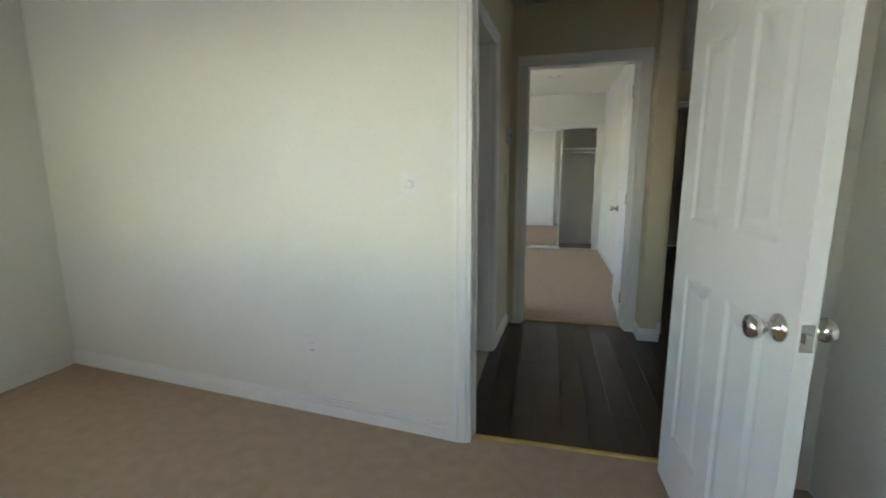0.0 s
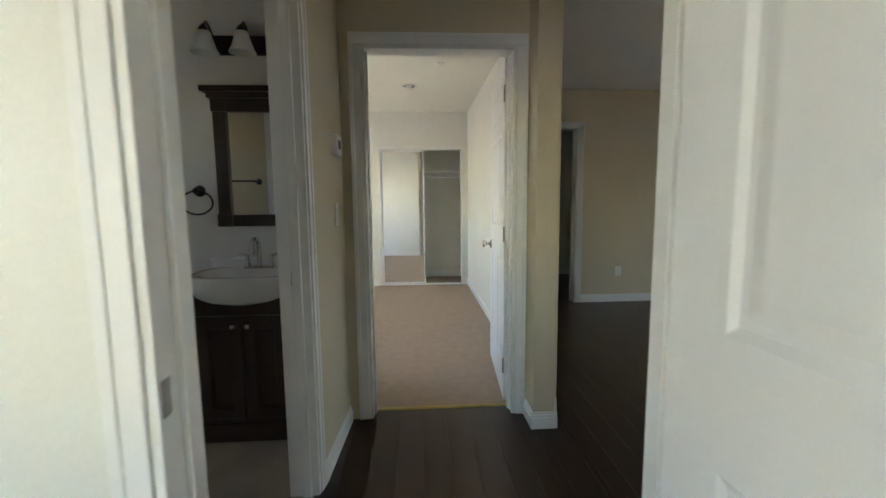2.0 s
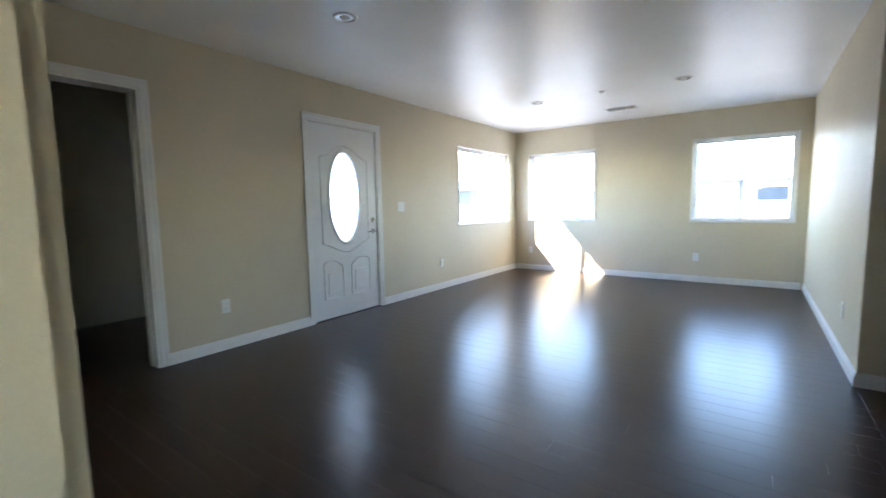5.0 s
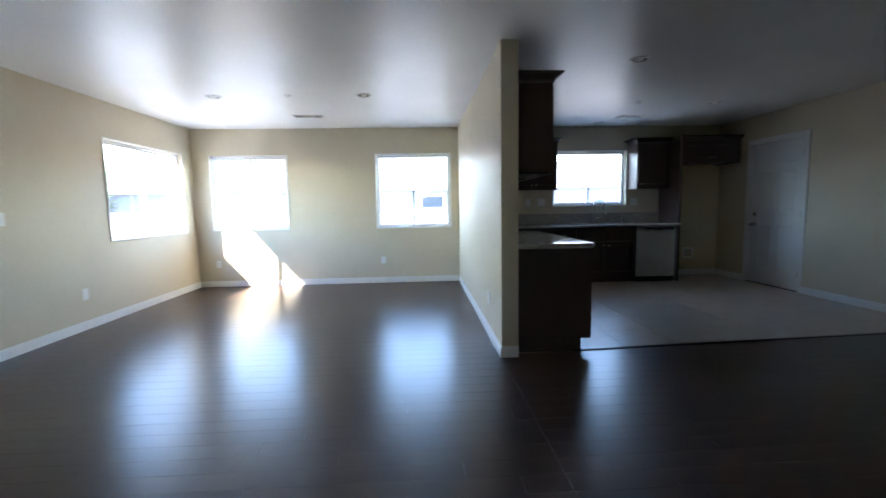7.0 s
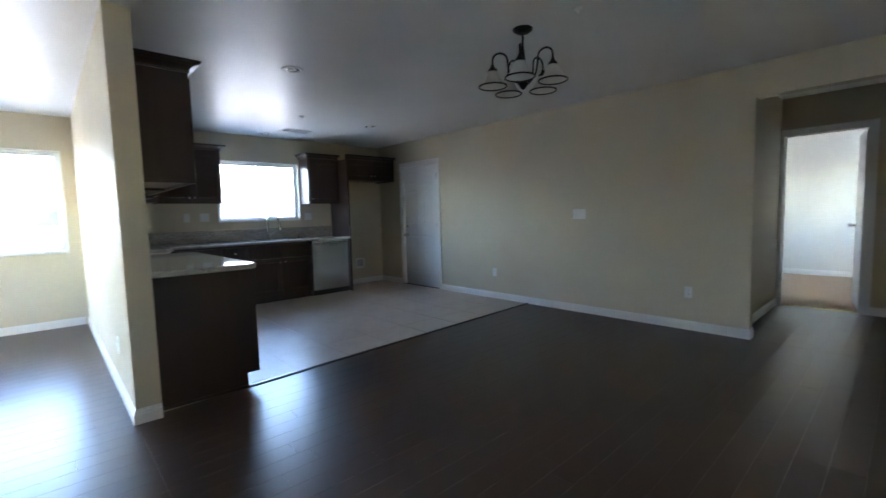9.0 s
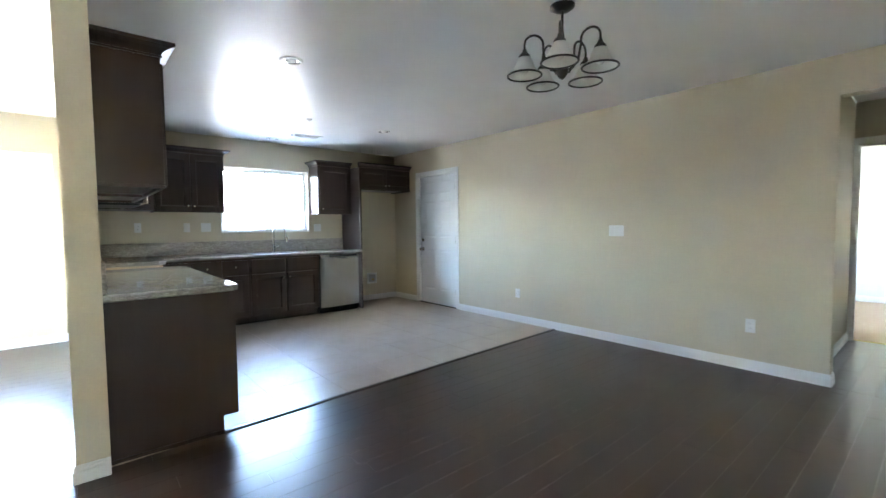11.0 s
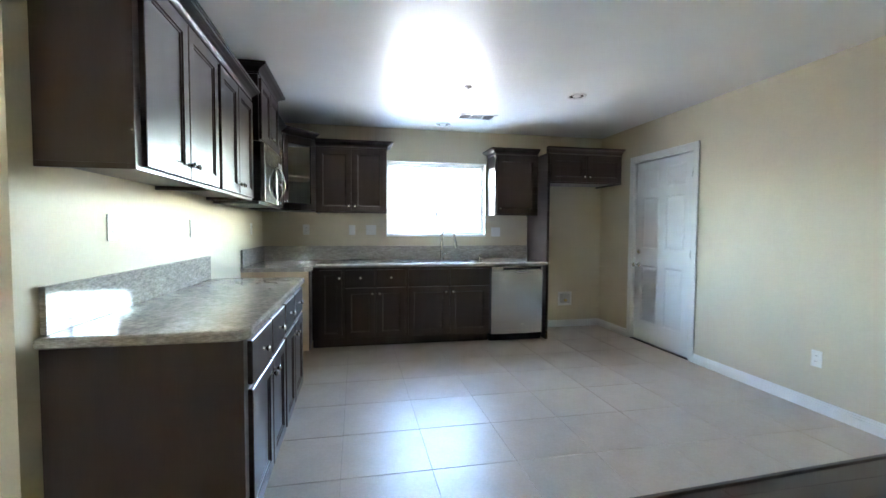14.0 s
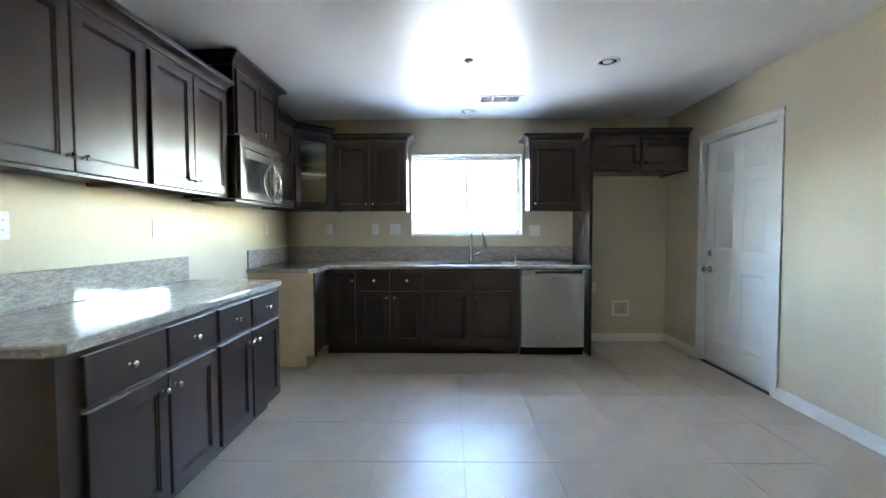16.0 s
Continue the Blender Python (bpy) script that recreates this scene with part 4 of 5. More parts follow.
corner_cabinet()
FX = 7.63
c = wall_cabinet("wall_cabinet", "x", EAST, FX, -1, -0.125, 0.64, 1.44, 2.155, [(-0.11, 0.253, 0.223), (0.26, 0.625, 0.29)], "espresso two-door wall cabinet beside the window")
crown_run(c, [(FX, 0.64), (FX, -0.125), (EAST, -0.125)], 2.155)
c = wall_cabinet("wall_cabinet", "x", EAST, FX, -1, -1.925, -1.39, 1.435, 2.145, [(-1.905, -1.41, -1.445)], "espresso single-door wall cabinet beside the window")
crown_run(c, [(EAST, -1.39), (FX, -1.39), (FX, -1.925)], 2.145)
c = wall_cabinet("wall_cabinet", "x", EAST, 7.40, -1, -2.885, -1.955, 1.805, 2.14, [(-2.87, -2.425, -2.455), (-2.418, -1.97, -2.388)], "espresso cabinet above the empty refrigerator bay")
crown_run(c, [(7.40, -1.925), (7.40, -2.885)], 2.14)
sh = Shape().box(7.36, EAST, -1.955, -1.925, 0.0, 2.14)
solid("end_panel", sh, M_CAB, "tall espresso panel beside the refrigerator bay", "panel", bevel=0.002)


def base_cabinet(axis, back, face, way, a0, a1, drawers, doors, label, end=None, toe=0.085):
    """A base cabinet: body, toe kick, drawer fronts (a0, a1, knob or None) and doors (a0, a1, knob across)."""
    at = frame_of(axis, face, way)
    c = thing("base_cabinet", at((a0 + a1) / 2, 0, 0), label, "base cabinet", "espresso base cabinets")
    deep = abs(back - face)
    sh = Shape()
    fbox(sh, at, a0, a1, -deep, 0, 0.105, 0.86)
    part("body", sh, M_CAB, c, bevel=0.002)
    sh = Shape()
    fbox(sh, at, a0, a1, -deep, -toe, 0.0, 0.105)
    part("toe_kick", sh, M_CAB, c)
    for b, d, k in drawers:
        shaker(c, axis, face, way, b, d, 0.665, 0.835, (k, 0.752) if k is not None else None, "drawer_front", 0.0, True)
    for b, d, k in doors:
        shaker(c, axis, face, way, b, d, 0.12, 0.645, (k, 0.585) if k is not None else None)
    return c


BY = 0.625
base_cabinet("y", 1.25, BY, -1, 4.425, 5.305, [(4.51, 4.91, 4.70), (4.925, 5.285, 5.105)], [(4.51, 4.91, 4.875), (4.925, 5.285, 4.955)], "espresso base cabinet with two drawers and two doors")
base_cabinet("y", 1.25, BY, -1, 5.305, 6.105, [(5.325, 5.67, 5.50), (5.69, 6.085, 5.89)], [(5.325, 5.67, 5.64), (5.69, 6.085, 5.72)], "espresso base cabinet with two drawers and two doors")
panel = thing("end_panel", (4.42, 0.97, 0), "flat espresso panel closing the cabinet run", "panel")
ring = [(0.70, 0.0), (1.25, 0.0), (1.25, 0.86), (0.615, 0.86), (0.615, 0.105), (0.70, 0.105)]
sh = Shape().grid([[(4.413, *p) for p in reversed(ring)], [(4.425, *p) for p in reversed(ring)]], smooth=False)
sh.face([(4.413, *p) for p in reversed(ring)])
sh.face([(4.425, *p) for p in ring])
part("board", sh, M_CAB, panel, bevel=0.001)
part("foot_strip", Shape().box(4.398, 4.4125, 0.70, 1.25, 0.0, 0.022), M_CAB, panel, bevel=0.004)
BX = 7.36
base_cabinet("x", EAST, BX, -1, 0.34, 0.66, [], [], "espresso corner filler cabinet with a narrow door")
c = bpy.data.objects[[o.name for o in bpy.data.objects if o.name.startswith("base_cabinet")][-1]]
shaker(c, "x", BX, -1, 0.36, 0.585, 0.12, 0.835, (0.385, 0.752), "door", 0.05)
base_cabinet("x", EAST, BX, -1, -0.315, 0.34, [(0.02, 0.325, 0.17), (-0.30, 0.0, -0.15)], [(0.02, 0.325, 0.05), (-0.30, 0.0, -0.03)], "espresso base cabinet with two drawers and two doors")
base_cabinet("x", EAST, BX, -1, -1.255, -0.315, [(-0.775, -0.335, None), (-1.235, -0.795, None)], [(-0.775, -0.335, -0.745), (-1.235, -0.795, -0.825)], "espresso sink cabinet with two doors")


def corner_base():
    c = thing("corner_base_cabinet", (7.15, 0.95, 0), "corner base cabinet with a raw unfinished side", "base cabinet", "espresso base cabinets")
    sh = Shape().box(7.0, EAST, 0.66, 1.25, 0.105, 0.86)
    part("body", sh, M_CAB, c)
    sh = Shape().box(7.0, EAST, 0.745, 1.25, 0.0, 0.105)
    part("toe_kick", sh, M_RAW, c, "raw board toe kick")
    sh = Shape().box(6.984, 7.0, 0.655, 1.25, 0.105, 0.86)
    part("side_panel", sh, M_RAW, c, "raw particle board side", bevel=0.001)
    sh = Shape().box(6.982, 7.0, 0.640, 0.655, 0.105, 0.86)
    part("face_stile", sh, M_CAB, c, bevel=0.002)
    sh = Shape().box(6.99, 7.006, 0.735, 0.745, 0.0, 0.105)
    part("toe_edge", sh, M_PLATE, c, "pale board edge")


corner_base()


def worktop(name, ring, z0, z1, label, back):
    """A stone worktop from its outline (counter-clockwise), with an eased upper edge, and its upstands."""
    top = thing(name, (ring[0][0], ring[0][1], z0), label, "worktop")
    sh = Shape()
    n = len(ring)
    levels = [(0.006, z0), (0.0, z0 + 0.006), (0.0, z1 - 0.010), (0.004, z1 - 0.003), (0.010, z1)]

    def inset(d):
        out = []
        for k in range(n):
            p, a, b = Vector(ring[k]), Vector(ring[k - 1]), Vector(ring[(k + 1) % n])
            u, v = (p - a).normalized(), (b - p).normalized()
            nu, nv = Vector((-u.y, u.x)), Vector((-v.y, v.x))
            m = nu + nv
            out.append(p + m * (d * 2 / m.length_squared))
        return out
    rows = [[(p.x, p.y, z) for p in inset(d)] for d, z in levels]
    sh.grid(rows, smooth=False)
    sh.face(rows[-1])
    sh.face(list(reversed(rows[0])))
    part("slab", sh, M_GRANITE, top)
    for b in back:
        part("upstand", Shape().box(*b, z1 + 0.001, z1 + 0.165), M_GRANITE, top, bevel=0.003)
    return top


worktop("worktop", [(4.39, 0.63), (4.43, 0.59), (6.09, 0.59), (6.135, 0.635), (6.135, 1.249), (4.39, 1.249)], 0.862, 0.902, "polished speckled granite worktop with an upstand", [(4.42, 6.09, 1.228, 1.249)])
def l_worktop():
    """The corner worktop with a cut-out for the sink."""
    z0, z1 = 0.862, 0.902
    top = thing("worktop", (7.4, 0.3, z0), "polished speckled granite corner worktop with an upstand", "worktop")
    sx0, sx1, sy0, sy1 = 7.44, 7.80, -1.10, -0.40
    fx = 7.325
    sh = Shape()
    for x0, x1, y0, y1 in ((fx, sx0, -1.925, 0.62), (sx1, EAST, -1.925, 0.62), (sx0, sx1, -1.925, sy0), (sx0, sx1, sy1, 0.62), (fx, EAST, 0.62, 1.249)):
        sh.box(x0, x1, y0, y1, z0, z1)
    ring = [(6.965, 0.69), (7.025, 0.62), (fx, 0.62), (fx, 1.249), (6.965, 1.249)]
    lo, hi = [(*p, z0) for p in ring], [(*p, z1) for p in ring]
    sh.face(list(reversed(lo)))
    sh.face(hi)
    for k in range(5):
        j = (k + 1) % 5
        sh.face([lo[k], lo[j], hi[j], hi[k]])
    part("slab", sh, M_GRANITE, top)
    # rounded front edge
    sh = Shape().tube([(fx + 0.002, -1.925, z1 - 0.02), (fx + 0.002, 0.61, z1 - 0.02)], 0.0199, 12)
    part("front_edge", sh, M_GRANITE, top)
    part("upstand", Shape().box(EAST - 0.021, EAST - 0.001, -1.925, 1.228, z1 + 0.001, z1 + 0.165), M_GRANITE, top, bevel=0.003)
    part("upstand", Shape().box(6.98, EAST - 0.001, 1.229, 1.249, z1 + 0.001, z1 + 0.165), M_GRANITE, top, bevel=0.003)
    s = thing("sink", ((sx0 + sx1) / 2, (sy0 + sy1) / 2, 0.70), "stainless steel undermount double sink", "sink")
    ym = (sy0 + sy1) / 2
    for y0, y1 in ((sy0, ym - 0.012), (ym + 0.012, sy1)):
        sh = Shape()
        t, b = 0.004, 0.70
        sh.box(sx0, sx1, y0, y1, b, b + t)
        for q in ((sx0, sx0 + t, y0, y1), (sx1 - t, sx1, y0, y1), (sx0 + t, sx1 - t, y0, y0 + t), (sx0 + t, sx1 - t, y1 - t, y1)):
            sh.box(*q, b + t, z1 - 0.006)
        part("bowl", sh, M_STEEL, s, bevel=0.002)
        part("drain", Shape().lathe([(0.04, b + t), (0.04, b + t + 0.003), (0.02, b + t + 0.002)], pose((sx0 + sx1) / 2, (y0 + y1) / 2, 0), 16), M_CHROME, s)
    part("divider", Shape().box(sx0, sx1, ym - 0.012, ym + 0.012, 0.74, z1 - 0.012), M_STEEL, s, bevel=0.004)
    rim = Shape()
    for q in ((sx0 - 0.012, sx0, sy0 - 0.012, sy1 + 0.012), (sx1, sx1 + 0.012, sy0 - 0.012, sy1 + 0.012), (sx0, sx1, sy0 - 0.012, sy0), (sx0, sx1, sy1, sy1 + 0.012)):
        rim.box(*q, z1, z1 + 0.003)
    part("rim", rim, M_STEEL, s)
    # faucet
    fx0, fy0 = 7.855, -0.80
    f = thing("faucet", (fx0, fy0, z1), "satin steel pull-down kitchen faucet", "faucet")
    part("base", Shape().lathe([(0.030, z1), (0.030, z1 + 0.006), (0.022, z1 + 0.014), (0.020, z1 + 0.10), (0.016, z1 + 0.11)], pose(fx0, fy0, 0), 20), M_CHROME, f)
    arc = [(fx0, fy0, z1 + 0.10), (fx0, fy0, z1 + 0.28)]
    for k in range(1, 13):
        a = math.pi * k / 13
        r = 0.085
        arc.append((fx0 - 0.66 * (r - r * math.cos(a)), fy0 - 0.75 * (r - r * math.cos(a)), z1 + 0.28 + r * math.sin(a)))
    e = arc[-1]
    arc += [(e[0] - 0.004, e[1] - 0.005, e[2] - 0.05)]
    part("spout", Shape().tube(arc, 0.0125, 12), M_CHROME, f)
    part("spray_head", Shape().tube([arc[-1], (e[0] - 0.012, e[1] - 0.014, e[2] - 0.10), (e[0] - 0.018, e[1] - 0.02, e[2] - 0.16)], [0.014, 0.019, 0.018], 12), M_CHROME, f)
    part("lever", Shape().tube([(fx0, fy0 - 0.015, z1 + 0.06), (fx0 - 0.01, fy0 - 0.05, z1 + 0.07), (fx0 - 0.02, fy0 - 0.10, z1 + 0.105)], [0.011, 0.009, 0.006], 10), M_CHROME, f)
    dsp = thing("soap_dispenser", (fx0, -1.28, z1), "small steel soap dispenser on the worktop", "soap dispenser")
    part("body", Shape().lathe([(0.014, z1), (0.014, z1 + 0.02), (0.009, z1 + 0.03), (0.009, z1 + 0.055)], pose(fx0, -1.28, 0), 14), M_CHROME, dsp)
    part("nozzle", Shape().tube([(fx0, -1.28, z1 + 0.052), (fx0 - 0.03, -1.285, z1 + 0.056)], 0.006, 8), M_CHROME, dsp)


l_worktop()


def dishwasher():
    y0, y1, x = -1.885, -1.265, 7.345
    d = thing("dishwasher", (7.6, -1.575, 0), "stainless steel dishwasher under the worktop", "dishwasher")
    part("body", Shape().box(x + 0.03, EAST, y0, y1, 0.06, 0.855), M_BLACK, d)
    part("toe_kick", Shape().box(x + 0.06, EAST, y0, y1, 0.0, 0.06), M_BLACK, d)
    sh = Shape()
    n = 10
    rows = []
    for k in range(n + 1):
        y = y0 + 0.006 + (y1 - y0 - 0.012) * k / n
        out = 0.012 * (1 - (2 * k / n - 1) ** 4)
        rows.append([(x + 0.02, y, 0.09), (x + 0.012 - out, y, 0.09), (x + 0.012 - out, y, 0.80), (x + 0.02, y, 0.80)])
    sh.grid(rows)
    sh.face(list(reversed(rows[0])))
    sh.face(rows[-1])
    sh.s = [False] * len(sh.s)
    door = part("door", sh, M_STEEL, d, "brushed steel door", bevel=0.002)
    part("control_panel", Shape().box(x + 0.002, x + 0.03, y0 + 0.006, y1 - 0.006, 0.803, 0.850), M_STEEL, d, bevel=0.003)
    part("display", Shape().box(x, x + 0.003, y0 + 0.03, y1 - 0.14, 0.815, 0.840), M_BLACK, d, "dark control strip")
    ym = (y0 + y1) / 2 - 0.06
    part("handle", Shape().tube([(x - 0.004, ym - 0.075, 0.798), (x - 0.012, ym - 0.04, 0.788), (x - 0.012, ym + 0.04, 0.788), (x - 0.004, ym + 0.075, 0.798)], 0.009, 8), M_STEEL, door, "pocket handle lip")
    part("badge", Shape().box(x - 0.0015, x + 0.001, ym - 0.02, ym + 0.02, 0.19, 0.20), M_CHROME, door)


dishwasher()


def microwave():
    x0, x1, y, z0, z1 = 6.105, 6.855, 0.86, 1.445, 1.895
    m = thing("microwave", (6.48, 1.05, z0), "stainless steel over-the-range microwave with a dark window", "microwave")
    part("body", Shape().box(x0, x1, y + 0.03, 1.25, z0 + 0.02, z1), M_BLACK, m, bevel=0.003)
    part("underside", Shape().box(x0 + 0.02, x1 - 0.02, y + 0.05, 1.22, z0, z0 + 0.02), M_BLACK, m)
    xd = x0 + 0.56
    sh = Shape()
    for q in ((x0, x0 + 0.075, z0 + 0.02, z1 - 0.07), (xd - 0.075, xd, z0 + 0.02, z1 - 0.07), (x0 + 0.075, xd - 0.075, z0 + 0.02, z0 + 0.075), (x0 + 0.075, xd - 0.075, z1 - 0.14, z1 - 0.07)):
        sh.box(q[0], q[1], y, y + 0.03, q[2], q[3])
    door = part("door", sh, M_DARKSTEEL, m, "brushed steel door frame", bevel=0.003)
    part("window", Shape().box(x0 + 0.075, xd - 0.075, y + 0.006, y + 0.03, z0 + 0.075, z1 - 0.14), mat("dark_oven_glass", (0.02, 0.022, 0.024), 0.06, var=0.2), door, "dark glass window")
    part("vent_strip", Shape().box(x0, x1, y + 0.002, y + 0.03, z1 - 0.068, z1), M_DARKSTEEL, m, bevel=0.003)
    part("logo", Shape().box(x0 + 0.30, x0 + 0.36, y, y + 0.003, z1 - 0.045, z1 - 0.030), M_CHROME, m)
    part("control_panel", Shape().box(xd + 0.002, x1, y + 0.002, y + 0.03, z0 + 0.02, z1 - 0.07), M_BLACK, m, "black control panel", bevel=0.003)
    for r in range(5):
        for c in range(3):
            part("button", Shape().box(xd + 0.035 + c * 0.045, xd + 0.067 + c * 0.045, y, y + 0.003, z0 + 0.05 + r * 0.04, z0 + 0.075 + r * 0.04), M_STEEL, m)
    xh = xd - 0.02
    pts = [(xh, y, z0 + 0.06)] + [(xh, y - 0.045 * math.sin(math.pi * k / 10) - 0.006, z0 + 0.06 + 0.27 * k / 10) for k in range(11)] + [(xh, y, z0 + 0.33)]
    part("handle", Shape().tube(pts, 0.011, 10), M_CHROME, door, "curved chrome bar handle")


microwave()


# ---- plates on walls ----
def plate(axis, face, way, a, z, kind, label, w=0.072, h=0.115):
    at = frame_of(axis, face, way)
    base = "light_switch" if kind in ("switch", "dimmer", "double") else "outlet"
    p = thing(base, at(a, 0, z), label, "light switch" if base == "light_switch" else "outlet", "wall plates")
    sh = Shape()
    fbox(sh, at, a - w / 2, a + w / 2, 0, 0.006, z - h / 2, z + h / 2)
    part("cover", sh, M_PLATE, p, bevel=0.002)
    if kind == "outlet":
        for dz in (-0.02, 0.02):
            sh = Shape()
            fbox(sh, at, a - 0.017, a + 0.017, 0.006, 0.008, z + dz - 0.014, z + dz + 0.014)
            s = part("socket", sh, M_PLATE, p, bevel=0.003)
            sh = Shape()
            for da in (-0.006, 0.006):
                fbox(sh, at, a + da - 0.0012, a + da + 0.0012, 0.008, 0.0086, z + dz - 0.003, z + dz + 0.006)
            part("slot", sh, M_SLOT, s)
    elif kind == "dimmer":
        turn = pose(0, 0, 0, 90 if way < 0 else -90, 0, 0) if axis == "y" else pose(0, 0, 0, 0, 90 * way, 0)
        part("dial", Shape().lathe([(0.019, 0.0), (0.018, 0.012), (0.012, 0.014)], Matrix.Translation(at(a, 0.006, z)) @ turn, 18), M_PLATE, p, "round white dimmer dial")
    else:
        n = max(1, round(w / 0.06))
        for k in range(n):
            c = a + (k - (n - 1) / 2) * 0.046
            sh = Shape()
            fbox(sh, at, c - 0.016, c + 0.016, 0.006, 0.009, z - 0.033, z + 0.033)
            part("rocker", sh, M_PLATE, p, bevel=0.002)
    return p


plate("y", 1.23 + 0.025, -1, -0.562, 1.182, "dimmer", "white dimmer switch on the bedroom wall")
plate("y", 1.23 + 0.085, -1, -1.12, 0.36, "outlet", "white double outlet on the bedroom wall")
plate("y", NORTH, -1, 4.753, 1.174, "double", "white double switch beside the front door", 0.118)
plate("y", NORTH, -1, 2.495, 0.37, "outlet", "white double outlet low on the tan wall")
plate("y", NORTH, -1, 5.60, 0.37, "outlet", "white double outlet low on the tan wall")
plate("x", EAST, -1, 5.22, 0.36, "outlet", "white double outlet below the sunny window")
plate("x", EAST, -1, 2.62, 0.37, "outlet", "white double outlet low on the tan wall")
plate("y", 1.385, 1, 4.95, 0.36, "outlet", "white double outlet low on the partition")
plate("y", SOUTH, 1, 3.846, 1.176, "double", "white triple switch plate on the tan wall", 0.165)
plate("y", SOUTH, 1, 5.165, 0.373, "outlet", "white double outlet low on the tan wall")
plate("y", SOUTH, 1, 2.655, 0.38, "outlet", "white double outlet near the hall corner")
plate("y", 1.25, -1, 4.87, 1.265, "outlet", "white double outlet above the worktop")
plate("y", 1.25, -1, 5.80, 1.26, "outlet", "white double outlet above the worktop")
plate("y", 1.25, -1, 7.40, 1.26, "outlet", "white double outlet in the kitchen corner")
plate("x", EAST, -1, 0.775, 1.255, "outlet", "white double outlet above the worktop")
plate("x", EAST, -1, 0.258, 1.252, "switch", "white switch above the worktop")
plate("x", EAST, -1, 0.038, 1.254, "double", "white double switch above the worktop", 0.118)
plate("x", EAST, -1, -1.505, 1.236, "double", "white double switch beside the kitchen window", 0.118)
plate("x", EAST, -1, -2.15, 0.60, "outlet", "white outlet in the refrigerator bay")
plate("x", -0.29, 1, 2.76, 1.17, "switch", "white switch below the thermostat", 0.07)


def thermostat():
    t = thing("thermostat", (-0.285, 2.775, 1.51), "white plastic thermostat on the hall wall", "thermostat")
    part("body", Shape().box(-0.295, -0.262, 2.715, 2.835, 1.455, 1.560), M_PLATE, t, bevel=0.006)
    part("dial", Shape().box(-0.262, -0.258, 2.735, 2.78, 1.49, 1.53), M_SLOT, t, "dark display", bevel=0.002)
    part("lever", Shape().box(-0.262, -0.256, 2.795, 2.815, 1.485, 1.535), M_PLATE, t, bevel=0.002)


thermostat()


def valve_box():
    b = thing("water_valve_box", (EAST, -2.46, 0.37), "white recessed water valve box in the refrigerator bay", "valve box")
    x = EAST
    sh = Shape()
    y0, y1, z0, z1 = -2.555, -2.365, 0.28, 0.46
    for q in ((y0, y0 + 0.028, z0, z1), (y1 - 0.028, y1, z0, z1), (y0 + 0.028, y1 - 0.028, z0, z0 + 0.028), (y0 + 0.028, y1 - 0.028, z1 - 0.028, z1)):
        sh.box(x - 0.006, x, *q)
    part("flange", sh, M_PLATE, b, bevel=0.002)
    # no hollow here: a flat plate whose grey stands for shade in the recess
    part("recess", Shape().box(x - 0.002, x - 0.0005, y0 + 0.028, y1 - 0.028, z0 + 0.028, z1 - 0.028), mat("shaded_plastic", (0.5, 0.49, 0.46), 0.5, var=0.1), b, "flat plate with the recess shade in its grey")
    part("valve", Shape().lathe([(0.012, 0), (0.012, 0.02), (0.020, 0.022), (0.020, 0.03)], pose(x - 0.002, -2.46, 0.35, 0, -90, 0), 12), M_BRASS, b, "brass valve")


valve_box()


# ---- ceiling fittings ----
def downlight(x, y, r=0.085):
    d = thing("recessed_downlight", (x, y, TOP), "unlit white recessed ceiling downlight", "downlight", "recessed downlights")
    part("trim_ring", Shape().lathe([(r * 0.72, TOP - 0.001), (r * 0.76, TOP - 0.010), (r * 0.95, TOP - 0.009), (r, TOP - 0.0005)], pose(x, y, 0), 28, cap=False), M_PLATE, d)
    part("reflector", Shape().lathe([(r * 0.74, TOP - 0.004), (r * 0.5, TOP - 0.0015), (r * 0.35, TOP - 0.001)], pose(x, y, 0), 24), M_STEEL, d, "grey reflector cone")
    part("bulb", Shape().lathe([(0.012, TOP - 0.014), (0.03, TOP - 0.010), (0.04, TOP - 0.003)], pose(x, y, 0), 18), M_SHADE, d, "unlit frosted bulb face")
    return d


for x, y in ((2.79, 4.26), (5.97, 4.25), (5.93, 2.61), (4.75, 0.09), (6.35, -1.72), (7.63, -0.76), (0.05, 5.4)):
    downlight(x, y)


def sprinkler(x, y):
    s = thing("sprinkler_head", (x, y, TOP), "small white ceiling sprinkler cover", "sprinkler", "sprinkler heads")
    part("cover", Shape().lathe([(0.012, TOP - 0.016), (0.03, TOP - 0.012), (0.034, TOP)], pose(x, y, 0), 16), M_PLATE, s)
    part("pin", Shape().lathe([(0.004, TOP - 0.028), (0.006, TOP - 0.016)], pose(x, y, 0), 10), M_PLATE, s)


for x, y in ((5.92, 3.44), (6.31, -0.71), (2.63, -0.81), (0.35, 4.6)):
    sprinkler(x, y)


def ceiling_vent(x, y, w, d):
    v = thing("ceiling_vent", (x, y, TOP), "white slatted ceiling air vent", "vent", "ceiling vents")
    sh = Shape()
    z = TOP - 0.008
    for q in ((x - w / 2, x - w / 2 + 0.025, y - d / 2, y + d / 2), (x + w / 2 - 0.025, x + w / 2, y - d / 2, y + d / 2), (x - w / 2 + 0.025, x + w / 2 - 0.025, y - d / 2, y - d / 2 + 0.025), (x - w / 2 + 0.025, x + w / 2 - 0.025, y + d / 2 - 0.025, y + d / 2)):
        sh.box(*q, z, TOP)
    part("frame", sh, M_PLATE, v, bevel=0.002)
